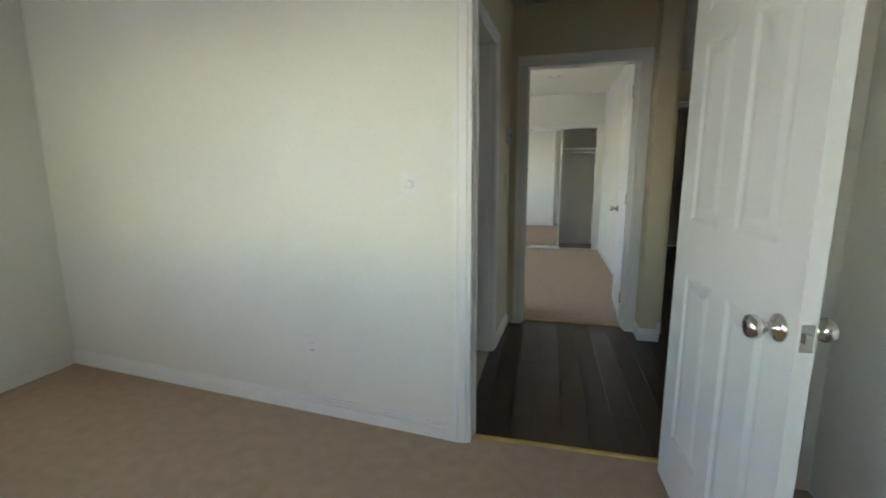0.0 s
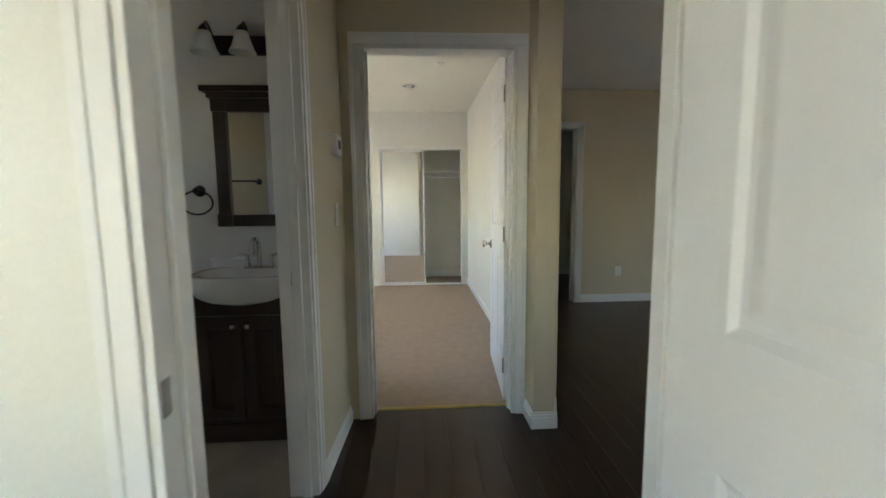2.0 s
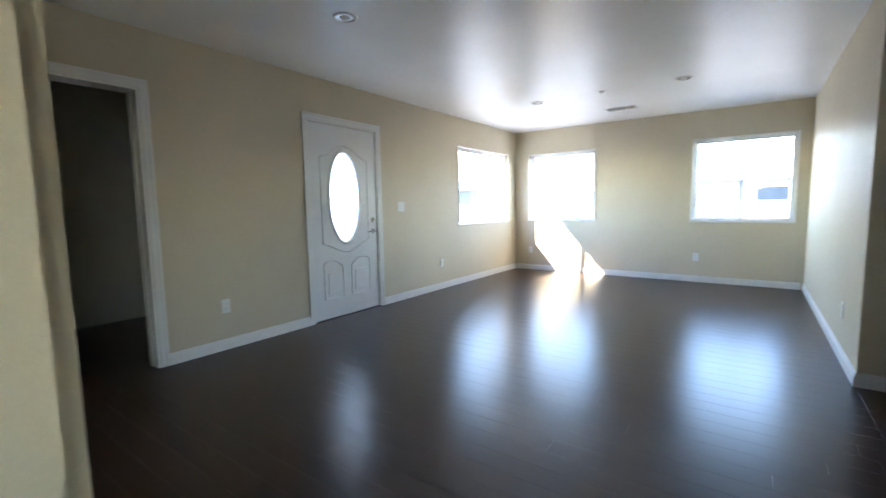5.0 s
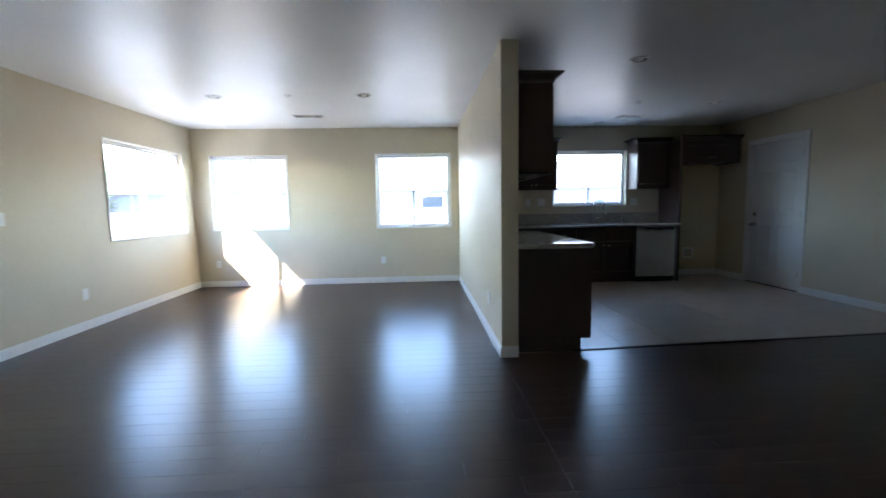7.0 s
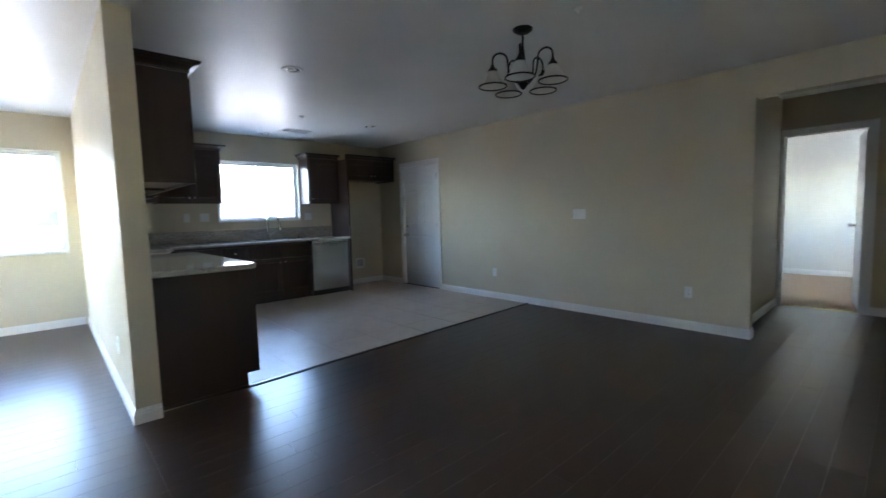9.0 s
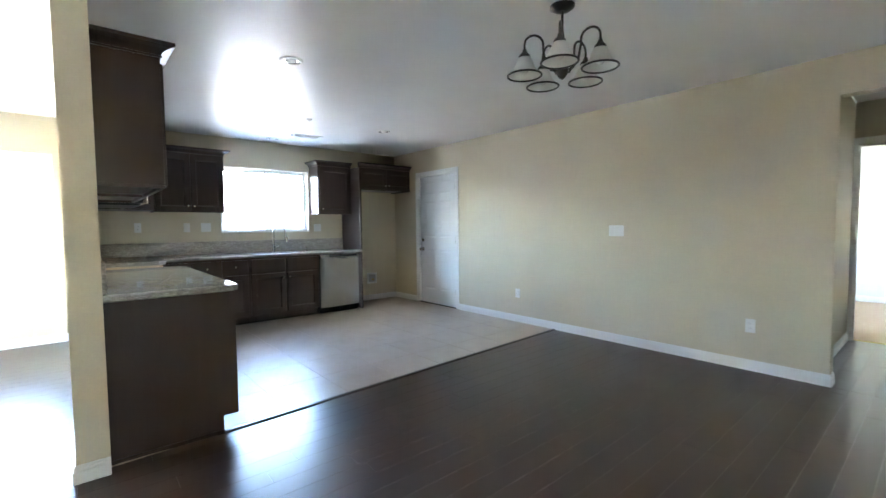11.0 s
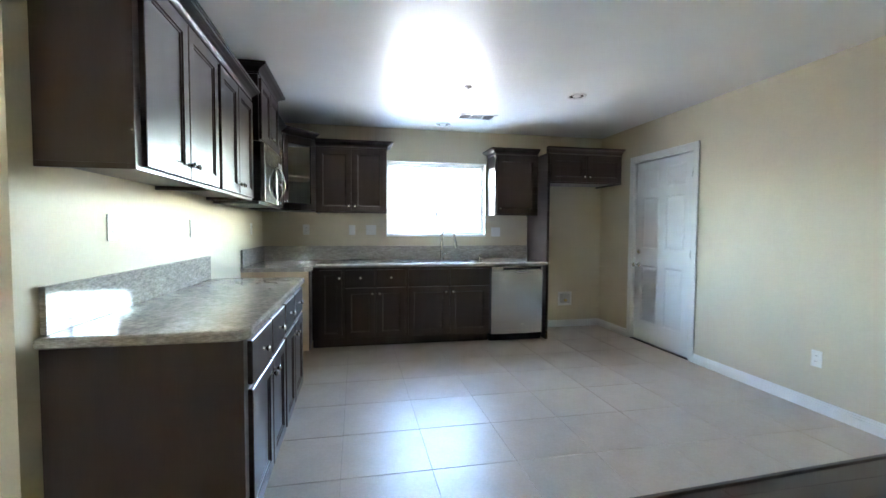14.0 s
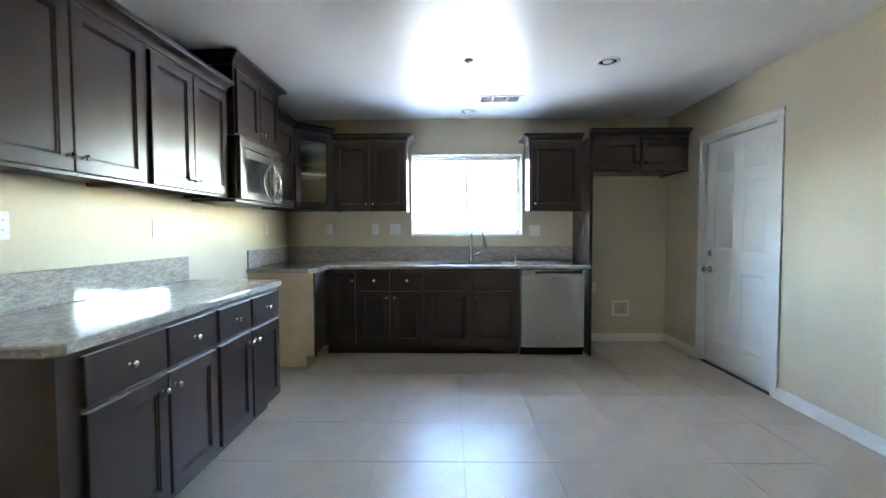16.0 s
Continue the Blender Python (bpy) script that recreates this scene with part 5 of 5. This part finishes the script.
    # the ceiling is not cut; a dark sheet gives the duct's shade
    part("backing", Shape().box(x - w / 2 + 0.025, x + w / 2 - 0.025, y - d / 2 + 0.025, y + d / 2 - 0.025, TOP - 0.0015, TOP - 0.0005), M_SLOT, v, "dark sheet in place of the shaded duct")
    n = 9
    for k in range(n):
        c = x - w / 2 + 0.04 + (w - 0.08) * k / (n - 1)
        part("slat", Shape().hexa([(c - 0.004, y - d / 2 + 0.025, z), (c, y - d / 2 + 0.025, z), (c, y + d / 2 - 0.025, z), (c - 0.004, y + d / 2 - 0.025, z)],
                                  [(c + 0.004, y - d / 2 + 0.025, TOP - 0.002), (c + 0.008, y - d / 2 + 0.025, TOP - 0.002), (c + 0.008, y + d / 2 - 0.025, TOP - 0.002), (c + 0.004, y + d / 2 - 0.025, TOP - 0.002)]), M_PLATE, v)
    for s in (-1, 1):
        part("divider", Shape().box(x - w / 2 + 0.025, x + w / 2 - 0.025, y + s * d / 6 - 0.006, y + s * d / 6 + 0.006, z - 0.001, TOP - 0.002), M_PLATE, v)


ceiling_vent(7.22, -1.04, 0.22, 0.40)
ceiling_vent(7.03, 3.49, 0.20, 0.40)


def chandelier(cx, cy):
    c = thing("chandelier", (cx, cy, TOP), "dark bronze five-arm chandelier with frosted bell shades", "chandelier")
    part("canopy", Shape().lathe([(0.02, TOP - 0.0322), (0.045, TOP - 0.0257), (0.066, TOP - 0.0111), (0.068, TOP)], pose(cx, cy, 0), 24), M_BRONZE, c)
    part("stem", Shape().tube([(cx, cy, TOP - 0.0276), (cx, cy, TOP - 0.2760)], 0.007, 10), M_BRONZE, c)
    part("column", Shape().lathe([(0.006, TOP - 0.4232), (0.018, TOP - 0.4140), (0.032, TOP - 0.3910), (0.034, TOP - 0.3680), (0.018, TOP - 0.3496), (0.014, TOP - 0.2944), (0.024, TOP - 0.2760), (0.018, TOP - 0.2576), (0.010, TOP - 0.1656), (0.006, TOP - 0.1472)], pose(cx, cy, 0), 20), M_BRONZE, c)
    for k in range(5):
        a = math.radians(72 * k + 49)
        u = Vector((math.cos(a), math.sin(a)))

        def at(r, z):
            return (cx + u.x * r, cy + u.y * r, TOP + z)
        pts = [at(0.02, -0.3772), at(0.06, -0.3726), at(0.092, -0.3312), at(0.106, -0.2576)] + [at(0.158 - 0.052 * math.cos(math.pi * q / 8), -0.23 + 0.05 * math.sin(math.pi * q / 8)) for q in range(9)] + [at(0.210, -0.2622)]
        arm = part("arm", Shape().tube(pts, 0.0065, 8), M_BRONZE, c)
        sx, sy, _ = at(0.210, 0)
        part("cap", Shape().lathe([(0.034, TOP - 0.3082), (0.030, TOP - 0.2898), (0.016, TOP - 0.2760), (0.010, TOP - 0.2576)], pose(sx, sy, 0), 18), M_BRONZE, arm)
        part("shade", Shape().lathe([(0.094, TOP - 0.4002), (0.074, TOP - 0.3818), (0.056, TOP - 0.3542), (0.043, TOP - 0.3220), (0.033, TOP - 0.3036), (0.030, TOP - 0.3055), (0.040, TOP - 0.3239), (0.053, TOP - 0.3561), (0.069, TOP - 0.3837), (0.090, TOP - 0.3993)], pose(sx, sy, 0), 24, cap=False), M_SHADE, arm, "frosted white bell shade")
        ring = [(sx + 0.094 * math.cos(2 * math.pi * q / 28), sy + 0.094 * math.sin(2 * math.pi * q / 28), TOP - 0.4011) for q in range(29)]
        part("rim", Shape().tube(ring, 0.0055, 8, cap=False), M_BRONZE, arm, "dark metal rim")
        part("bulb", Shape().lathe([(0.006, TOP - 0.3910), (0.022, TOP - 0.3791), (0.028, TOP - 0.3588), (0.022, TOP - 0.3312), (0.014, TOP - 0.3082)], pose(sx, sy, 0), 14), M_SHADE, arm, "unlit frosted bulb")
    for ob in c.children:
        if not ob.name.startswith(("canopy", "stem")):
            for q in (ob, *ob.children):
                for v in q.data.vertices:
                    v.co.z += 0.022


chandelier(3.035, -0.78)


# ---- closet with sliding mirror doors ----
def closet():
    x0, x1, top = CL[0], CL[1], CL[3]
    t = thing("closet_door_frame", ((x0 + x1) / 2, 6.78, 0), "white metal closet track and frame", "closet frame", kind="structure")
    sh = Shape().box(x0 - 0.012, x1 + 0.012, 6.765, 6.86, top - 0.045, top)
    part("top_track", sh, M_TRIM, t, bevel=0.002)
    sh = Shape().box(x0, x1, 6.785, 6.855, 0.0, 0.014)
    part("bottom_track", sh, M_TRIM, t, bevel=0.002)
    for x in (x0, x1 - 0.02):
        part("side_frame", Shape().box(x, x + 0.02, 6.775, 6.86, 0.014, top - 0.045), M_TRIM, t, bevel=0.002)
    for y, a, b, lab in ((6.782, x0 + 0.02, x0 + 0.64, "white framed sliding mirror door pulled aside"), (6.838, x0 + 0.03, x0 + 0.63, "white framed sliding mirror door behind another")):
        d = thing("sliding_mirror_door", ((a + b) / 2, y, 0.016), lab, "mirror door", "closet mirror doors")
        sh = Shape()
        lean = Matrix.Translation((b, y, 0)) @ pose(0, 0, 0, 0, 0, -3.6 if y < 6.8 else 0.0) @ Matrix.Translation((-b, -y, 0))
        z0, z1 = 0.016, top - 0.05
        for q in ((a, a + 0.02, z0, z1), (b - 0.02, b, z0, z1), (a + 0.02, b - 0.02, z0, z0 + 0.03), (a + 0.02, b - 0.02, z1 - 0.02, z1)):
            sh.box(q[0], q[1], y, y + 0.022, q[2], q[3])
        part("frame", moved(sh, lean), M_TRIM, d, bevel=0.002)
        part("mirror", moved(Shape().box(a + 0.02, b - 0.02, y + 0.005, y + 0.010, z0 + 0.03, z1 - 0.02), lean), M_MIRROR, d, "silvered mirror")
    s = thing("closet_shelf", (0.2, 7.2, 1.62), "white closet shelf with a hanging rod", "shelf")
    part("shelf", Shape().box(-0.55, 0.82, 7.08, 7.46, 1.645, 1.663), M_TRIM, s, bevel=0.002)
    part("cleat", Shape().box(-0.55, 0.82, 7.442, 7.46, 1.56, 1.645), M_TRIM, s)
    part("rod", Shape().tube([(-0.55, 7.14, 1.575), (0.82, 7.14, 1.575)], 0.016, 12), M_TRIM, s, "white hanging rod")
    part("side_cleat", Shape().box(0.80, 0.82, 7.08, 7.442, 1.555, 1.645), M_TRIM, s)


closet()


# ---- bathroom ----
BW = 3.10


def vanity():
    x0, x1, y0 = -1.05, -0.50, 2.75
    v = thing("bathroom_vanity", (-0.775, 2.95, 0), "espresso bathroom vanity with a white ceramic basin top", "vanity")
    part("body", Shape().box(x0, x1, y0, BW, 0.10, 0.76), M_CAB, v, bevel=0.003)
    sh = Shape().box(x0 - 0.012, x1 + 0.012, y0 - 0.012, BW, 0.0, 0.10)
    part("plinth", sh, M_CAB, v, bevel=0.006)
    # upper apron cut to the basin's curve
    n = 16
    sh = Shape()
    for k in range(n):
        a, b = x0 - 0.015 + (x1 - x0 + 0.03) * k / n, x0 - 0.015 + (x1 - x0 + 0.03) * (k + 1) / n
        za, zb = (0.83 - 0.11 * math.sin(math.pi * q / n) ** 1.2 for q in (k, k + 1))
        sh.hexa([(a, y0 - 0.02, 0.69), (b, y0 - 0.02, 0.69), (b, y0, 0.69), (a, y0, 0.69)], [(a, y0 - 0.02, za), (b, y0 - 0.02, zb), (b, y0, zb), (a, y0, za)])
    sh.box(x0 - 0.015, x0, y0, BW, 0.69, 0.83)
    sh.box(x1, x1 + 0.015, y0, BW, 0.69, 0.83)
    part("apron", sh, M_CAB, v)
    xm = (x0 + x1) / 2
    shaker(v, "y", y0, -1, x0 + 0.05, xm - 0.004, 0.13, 0.67, (xm - 0.035, 0.62))
    shaker(v, "y", y0, -1, xm + 0.004, x1 - 0.05, 0.13, 0.67, (xm + 0.035, 0.62))
    # basin: a bowed rim over a belly
    sh = Shape()
    rings = []
    m = 40

    def outline(s, z, drop):
        pts = []
        for k in range(m):
            a = 2 * math.pi * k / m
            u, w = math.cos(a), math.sin(a)
            px = math.copysign(abs(u) ** 0.45, u) * 0.300
            py = math.copysign(abs(w) ** (0.45 if w > 0 else 0.8), w)
            yy = 2.93 + (py * 0.168 if py > 0 else py * 0.245)
            front = max(0.0, -py) * max(0.0, 1 - (px / 0.300) ** 2)
            pts.append((xm + px * s, 2.93 + (yy - 2.93) * s, z - drop * front))
        return pts
    rings = [outline(0.45, 0.70, 0.0), outline(0.72, 0.72, 0.0), outline(0.94, 0.79, 0.05), outline(1.0, 0.835, 0.02), outline(1.0, 0.862, 0.0), outline(0.98, 0.868, 0.0), outline(0.80, 0.866, 0.0), outline(0.72, 0.84, 0.0), outline(0.55, 0.77, 0.0), outline(0.2, 0.745, 0.0)]
    sh.grid(rings)
    sh.face(rings[-1])
    sh.face(list(reversed(rings[0])))
    part("basin", sh, M_CERAMIC, v, "white ceramic basin top")
    part("splash", Shape().box(xm - 0.295, xm + 0.295, BW - 0.02, BW, 0.86, 0.92), M_CERAMIC, v, bevel=0.006)
    f = thing("bathroom_faucet", (xm, 3.03, 0.868), "brushed nickel two-handle bathroom faucet", "faucet")
    part("base", Shape().box(xm - 0.085, xm + 0.085, 3.005, 3.055, 0.868, 0.882), M_CHROME, f, bevel=0.006)
    pts = [(xm, 3.03, 0.88), (xm, 3.03, 0.98)] + [(xm, 3.03 - 0.05 + 0.05 * math.cos(math.pi * k / 10), 0.98 + 0.055 * math.sin(math.pi * k / 10)) for k in range(1, 11)] + [(xm, 2.93, 0.955)]
    part("spout", Shape().tube(pts, [0.014] * 2 + [0.011] * 10 + [0.012], 12), M_CHROME, f)
    for s in (-1, 1):
        part("handle_base", Shape().lathe([(0.018, 0.88), (0.012, 0.90), (0.010, 0.93), (0.013, 0.94)], pose(xm + s * 0.065, 3.03, 0), 14), M_CHROME, f)
        part("handle", Shape().tube([(xm + s * 0.065, 3.03, 0.938), (xm + s * 0.11, 3.02, 0.948)], [0.008, 0.006], 8), M_CHROME, f)
    mr = thing("bathroom_mirror", (xm, BW, 1.1), "espresso framed bathroom mirror with a crown top", "mirror")
    a, b, z0, z1 = xm - 0.222, xm + 0.222, 1.10, 1.86
    sh = Shape()
    for x in (a, b - 0.07):
        sh.box(x, x + 0.07, BW - 0.03, BW, z0 + 0.07, z1 - 0.13)
        sh.box(x - 0.006, x + 0.076, BW - 0.036, BW, z0, z0 + 0.07)
        sh.box(x - 0.006, x + 0.076, BW - 0.036, BW, z1 - 0.13, z1 - 0.06)
        for q in range(3):
            sh.box(x + 0.014 + q * 0.017, x + 0.022 + q * 0.017, BW - 0.034, BW - 0.03, z0 + 0.09, z1 - 0.15)
    sh.box(a + 0.076, b - 0.076, BW - 0.028, BW, z0, z0 + 0.065)
    sh.box(a + 0.076, b - 0.076, BW - 0.028, BW, z1 - 0.13, z1 - 0.06)
    part("frame", sh, M_CAB, mr, bevel=0.003)
    sh = Shape().box(a - 0.02, b + 0.02, BW - 0.05, BW, z1 - 0.06, z1 - 0.03)
    sh.box(a - 0.045, b + 0.045, BW - 0.075, BW, z1 - 0.03, z1)
    part("crown", sh, M_CAB, mr, bevel=0.004)
    part("glass", Shape().box(a + 0.07, b - 0.07, BW - 0.012, BW - 0.006, z0 + 0.06, z1 - 0.12), M_MIRROR, mr, "silvered mirror glass")
    ln = thing("vanity_light", (xm, BW, 2.1), "dark bronze three-shade vanity light", "wall light")
    part("back_bar", Shape().box(xm - 0.27, xm + 0.27, BW - 0.025, BW, 2.03, 2.13), M_BRONZE, ln, bevel=0.006)
    for k in (-1, 0, 1):
        x = xm + 0.19 * k
        pts = [(x, BW - 0.02, 2.10), (x, BW - 0.06, 2.15), (x, BW - 0.10, 2.17), (x, BW - 0.13, 2.14)]
        arm = part("arm", Shape().tube(pts, 0.007, 8), M_BRONZE, ln)
        part("cap", Shape().lathe([(0.030, 2.105), (0.024, 2.125), (0.010, 2.145)], pose(x, BW - 0.13, 0), 16), M_BRONZE, arm)
        part("shade", Shape().lathe([(0.068, 2.005), (0.055, 2.03), (0.042, 2.07), (0.030, 2.11), (0.027, 2.109), (0.039, 2.068), (0.052, 2.028), (0.064, 2.006)], pose(x, BW - 0.13, 0), 22, cap=False), M_SHADE, arm, "frosted white glass shade")
    tr = thing("towel_ring", (-1.105, BW, 1.29), "dark bronze towel ring on the bathroom wall", "towel ring")
    part("mount", Shape().lathe([(0.032, 0), (0.030, 0.008), (0.014, 0.016), (0.012, 0.045), (0.017, 0.05)], pose(-1.105, BW, 1.30, 90), 18), M_BRONZE, tr)
    pts = [(-1.105 + 0.085 * math.sin(2 * math.pi * k / 32), BW - 0.042, 1.235 + 0.065 * math.cos(2 * math.pi * k / 32)) for k in range(33)]
    part("ring", Shape().tube(pts, 0.0055, 8, cap=False), M_BRONZE, tr)


vanity()


def toilet():
    cx = -1.68
    t = thing("toilet", (cx, 2.75, 0), "white ceramic toilet with a tank", "toilet")
    sh = Shape()

    def ov(rx, ry, cy, z, n=28):
        return [(cx + rx * math.cos(2 * math.pi * k / n), cy + ry * math.sin(2 * math.pi * k / n), z) for k in range(n)]
    rings = [ov(0.11, 0.20, 2.72, 0.0), ov(0.10, 0.18, 2.72, 0.05), ov(0.10, 0.17, 2.70, 0.18), ov(0.15, 0.22, 2.66, 0.30), ov(0.185, 0.255, 2.63, 0.385), ov(0.185, 0.255, 2.63, 0.40)]
    sh.grid(rings)
    sh.face(rings[-1])
    part("bowl", sh, M_CERAMIC, t)
    sh = Shape().grid([ov(0.19, 0.26, 2.63, 0.40), ov(0.192, 0.262, 2.63, 0.415), ov(0.185, 0.255, 2.63, 0.43)])
    sh.face(ov(0.185, 0.255, 2.63, 0.43))
    part("seat_lid", sh, M_CERAMIC, t, "closed white lid")
    sh = Shape().hexa([(cx - 0.20, 2.91, 0.38), (cx + 0.20, 2.91, 0.38), (cx + 0.20, 3.085, 0.38), (cx - 0.20, 3.085, 0.38)], [(cx - 0.23, 2.885, 0.72), (cx + 0.23, 2.885, 0.72), (cx + 0.23, 3.085, 0.72), (cx - 0.23, 3.085, 0.72)])
    part("tank", sh, M_CERAMIC, t, bevel=0.02)
    part("tank_lid", Shape().box(cx - 0.245, cx + 0.245, 2.87, 3.09, 0.72, 0.755), M_CERAMIC, t, bevel=0.01)
    part("flush_lever", Shape().tube([(cx - 0.16, 2.885, 0.66), (cx - 0.16, 2.865, 0.66), (cx - 0.09, 2.862, 0.655)], 0.007, 8), M_CHROME, t, "chrome flush lever")


toilet()
tb = thing("towel_bar", (-1.6, 1.65, 1.4), "dark bronze towel bar on the bathroom wall", "towel bar")
part("bar", Shape().tube([(-2.0, 1.62, 1.42), (-1.35, 1.62, 1.42)], 0.008, 8), M_BRONZE, tb)
for x in (-2.0, -1.35):
    part("post", Shape().lathe([(0.028, 0), (0.024, 0.01), (0.012, 0.02), (0.012, 0.13)], pose(x, 1.35 + 0.10 * (-0.3 - x), 1.42, -90), 14), M_BRONZE, tb)


# ---- laminate planks and tiles, piece by piece ----
def seam(y):
    """Where tiles meet laminate."""
    return 4.42 + (0.6 - y) * 0.052


def cut_right(poly, keep_low):
    """Clips a plan polygon by the seam line."""
    out = []
    side = lambda p: (p[0] - seam(p[1])) * (1 if keep_low else -1)
    for k in range(len(poly)):
        a, b = poly[k - 1], poly[k]
        sa, sb = side(a), side(b)
        if (sa <= 0) != (sb <= 0):
            s = sa / (sa - sb)
            out.append((a[0] + s * (b[0] - a[0]), a[1] + s * (b[1] - a[1])))
        if sb <= 0:
            out.append(b)
    return out


def prism(sh, ring, z0, z1, ease):
    cx, cy = sum(p[0] for p in ring) / len(ring), sum(p[1] for p in ring) / len(ring)

    def toward(p):
        dx, dy = cx - p[0], cy - p[1]
        return (p[0] + math.copysign(min(ease, abs(dx)), dx), p[1] + math.copysign(min(ease, abs(dy)), dy))
    low = [(*p, z0) for p in ring]
    mid = [(*p, z1 - ease * 0.7) for p in ring]
    up = [(*toward(p), z1) for p in ring]
    n = len(ring)
    for a, b in ((low, mid), (mid, up)):
        for k in range(n):
            j = (k + 1) % n
            sh.face([a[k], a[j], b[j], b[k]])
    sh.face(up)


def rect(x0, x1, y0, y1):
    return [(x0, y0), (x1, y0), (x1, y1), (x0, y1)]


sh = Shape().box(1.11, EAST, SOUTH, 1.29, -0.014, -0.009)
sh.box(0.72, EAST, 1.29, 2.99, -0.014, -0.009)
sh.box(0.92, EAST, 2.99, NORTH, -0.014, -0.009)
living = solid("floor_living", sh, M_SUBFLOOR, "dark hand-scraped laminate floor with long planks", "floor", kind="structure")
hall_floor = slab("floor_hall", -0.34, 0.72, 1.29, 3.035, -0.014, -0.009, M_SUBFLOOR, "dark laminate floor of the hall", "floor")
south_floor = slab("floor_south_hall", 1.11, 2.26, -4.865, SOUTH, -0.014, -0.009, M_SUBFLOOR, "dark laminate floor of the south hall", "floor")
rng = random.Random(11)
PW, PL = 0.127, 1.22
rest = Shape()
areas = [(living, 0.92, EAST, 1.385, NORTH), (living, 0.72, 0.92, 1.29, 2.99), (living, 1.11, 4.72, SOUTH, 1.385), (hall_floor, -0.34, 0.72, 1.29, 3.035), (south_floor, 1.11, 2.26, -4.865, SOUTH)]
count = {}
shared = {}
for owner, ax0, ax1, ay0, ay1 in areas:
    k0 = math.floor(ax0 / PW)
    k = k0
    while k * PW < ax1:
        x0, x1 = max(k * PW, ax0), min((k + 1) * PW, ax1)
        y = ay0 - random.Random(k * 7 + 3).uniform(0.05, PL)
        while y < ay1:
            y0, y1 = max(y, ay0), min(y + PL, ay1)
            y += PL
            if x1 - x0 < 0.004 or y1 - y0 < 0.01:
                continue
            ring = rect(x0 + 0.0002, x1 - 0.0002, y0 + 0.0002, y1 - 0.0002)
            if ay1 < 1.5 and owner is living:
                ring = cut_right(ring, True)
                if len(ring) < 3:
                    continue
            near = x0 < 5.6 if owner is living else True
            if near and count.get(owner.name, 0) < 290:
                sh = Shape()
                cx, cy = ring[0]
                prism(sh, [(p[0] - cx, p[1] - cy) for p in ring], -0.009, 0.0, 0.0009)
                key = tuple(round(v, 4) for p in ring for v in (p[0] - cx, p[1] - cy))
                if key not in shared:
                    shared[key] = sh.mesh("plank", [M_PLANK])
                ob = new("plank", shared[key])
                ob.location = (cx, cy, 0)
                ob.parent = owner
                count[owner.name] = count.get(owner.name, 0) + 1
            else:
                prism(rest, ring, -0.009, 0.0, 0.0009)
        k += 1
ob = new("planks", rest.mesh("planks", [M_PLANK]))
ob.parent = living
tagged(ob, kind="stuff")

TS, GAP = 0.470, 0.003
kitchen = thing("floor_kitchen", (5.4, -0.6, 0), "beige ceramic tile floor of the kitchen", "floor", kind="structure")
sh = Shape()
bed = cut_right(rect(4.2, EAST, SOUTH, 1.25), False)
sh.face([(*p, 0.0012) for p in bed])
part("grout", sh, M_GROUT, kitchen)
tile_mesh = None
for i in range(-4, 8):
    for j in range(-9, 6):
        x0, y0 = 5.407 + i * TS, -0.643 + j * TS
        ring = rect(max(x0 + GAP / 2, 4.2), min(x0 + TS - GAP / 2, EAST), max(y0 + GAP / 2, SOUTH), min(y0 + TS - GAP / 2, 1.25))
        if ring[1][0] - ring[0][0] < 0.01 or ring[2][1] - ring[1][1] < 0.01:
            continue
        whole = abs(ring[1][0] - ring[0][0] - TS + GAP) < 1e-6 and abs(ring[2][1] - ring[1][1] - TS + GAP) < 1e-6
        cut = cut_right(ring, False)
        if len(cut) < 3:
            continue
        if whole and len(cut) == 4 and min(p[0] for p in cut) > x0 and all(p[0] > seam(p[1]) + 1e-4 for p in ring):
            if tile_mesh is None:
                sh = Shape()
                prism(sh, rect(0, TS - GAP, 0, TS - GAP), 0.0, 0.0035, 0.0012)
                tile_mesh = sh.mesh("tile", [M_TILE])
            ob = new("tile", tile_mesh)
            ob.location = (ring[0][0], ring[0][1], 0)
        else:
            sh = Shape()
            prism(sh, [(p[0] - cut[0][0], p[1] - cut[0][1]) for p in cut], 0.0, 0.0035, 0.0012)
            ob = new("tile", sh.mesh("tile", [M_TILE]))
            ob.location = (*cut[0], 0)
        ob.parent = kitchen
        ob.matrix_parent_inverse = rest_of(kitchen).inverted()
sh = Shape()
q = [(seam(0.74) - 0.02, 0.74), (seam(SOUTH) - 0.02, SOUTH), (seam(SOUTH) + 0.02, SOUTH), (seam(0.74) + 0.02, 0.74)]
sh.hexa([(*p, 0.0) for p in q], [(q[0][0] + 0.01, q[0][1], 0.010), (q[1][0] + 0.01, q[1][1], 0.010), (q[2][0] - 0.01, q[2][1], 0.010), (q[3][0] - 0.01, q[3][1], 0.010)])
solid("threshold_kitchen", sh, mat("dark_wood_strip", (0.045, 0.026, 0.018), 0.3, var=0.3, vscale=8), "dark reducer strip where laminate meets tile", "threshold", kind="structure")
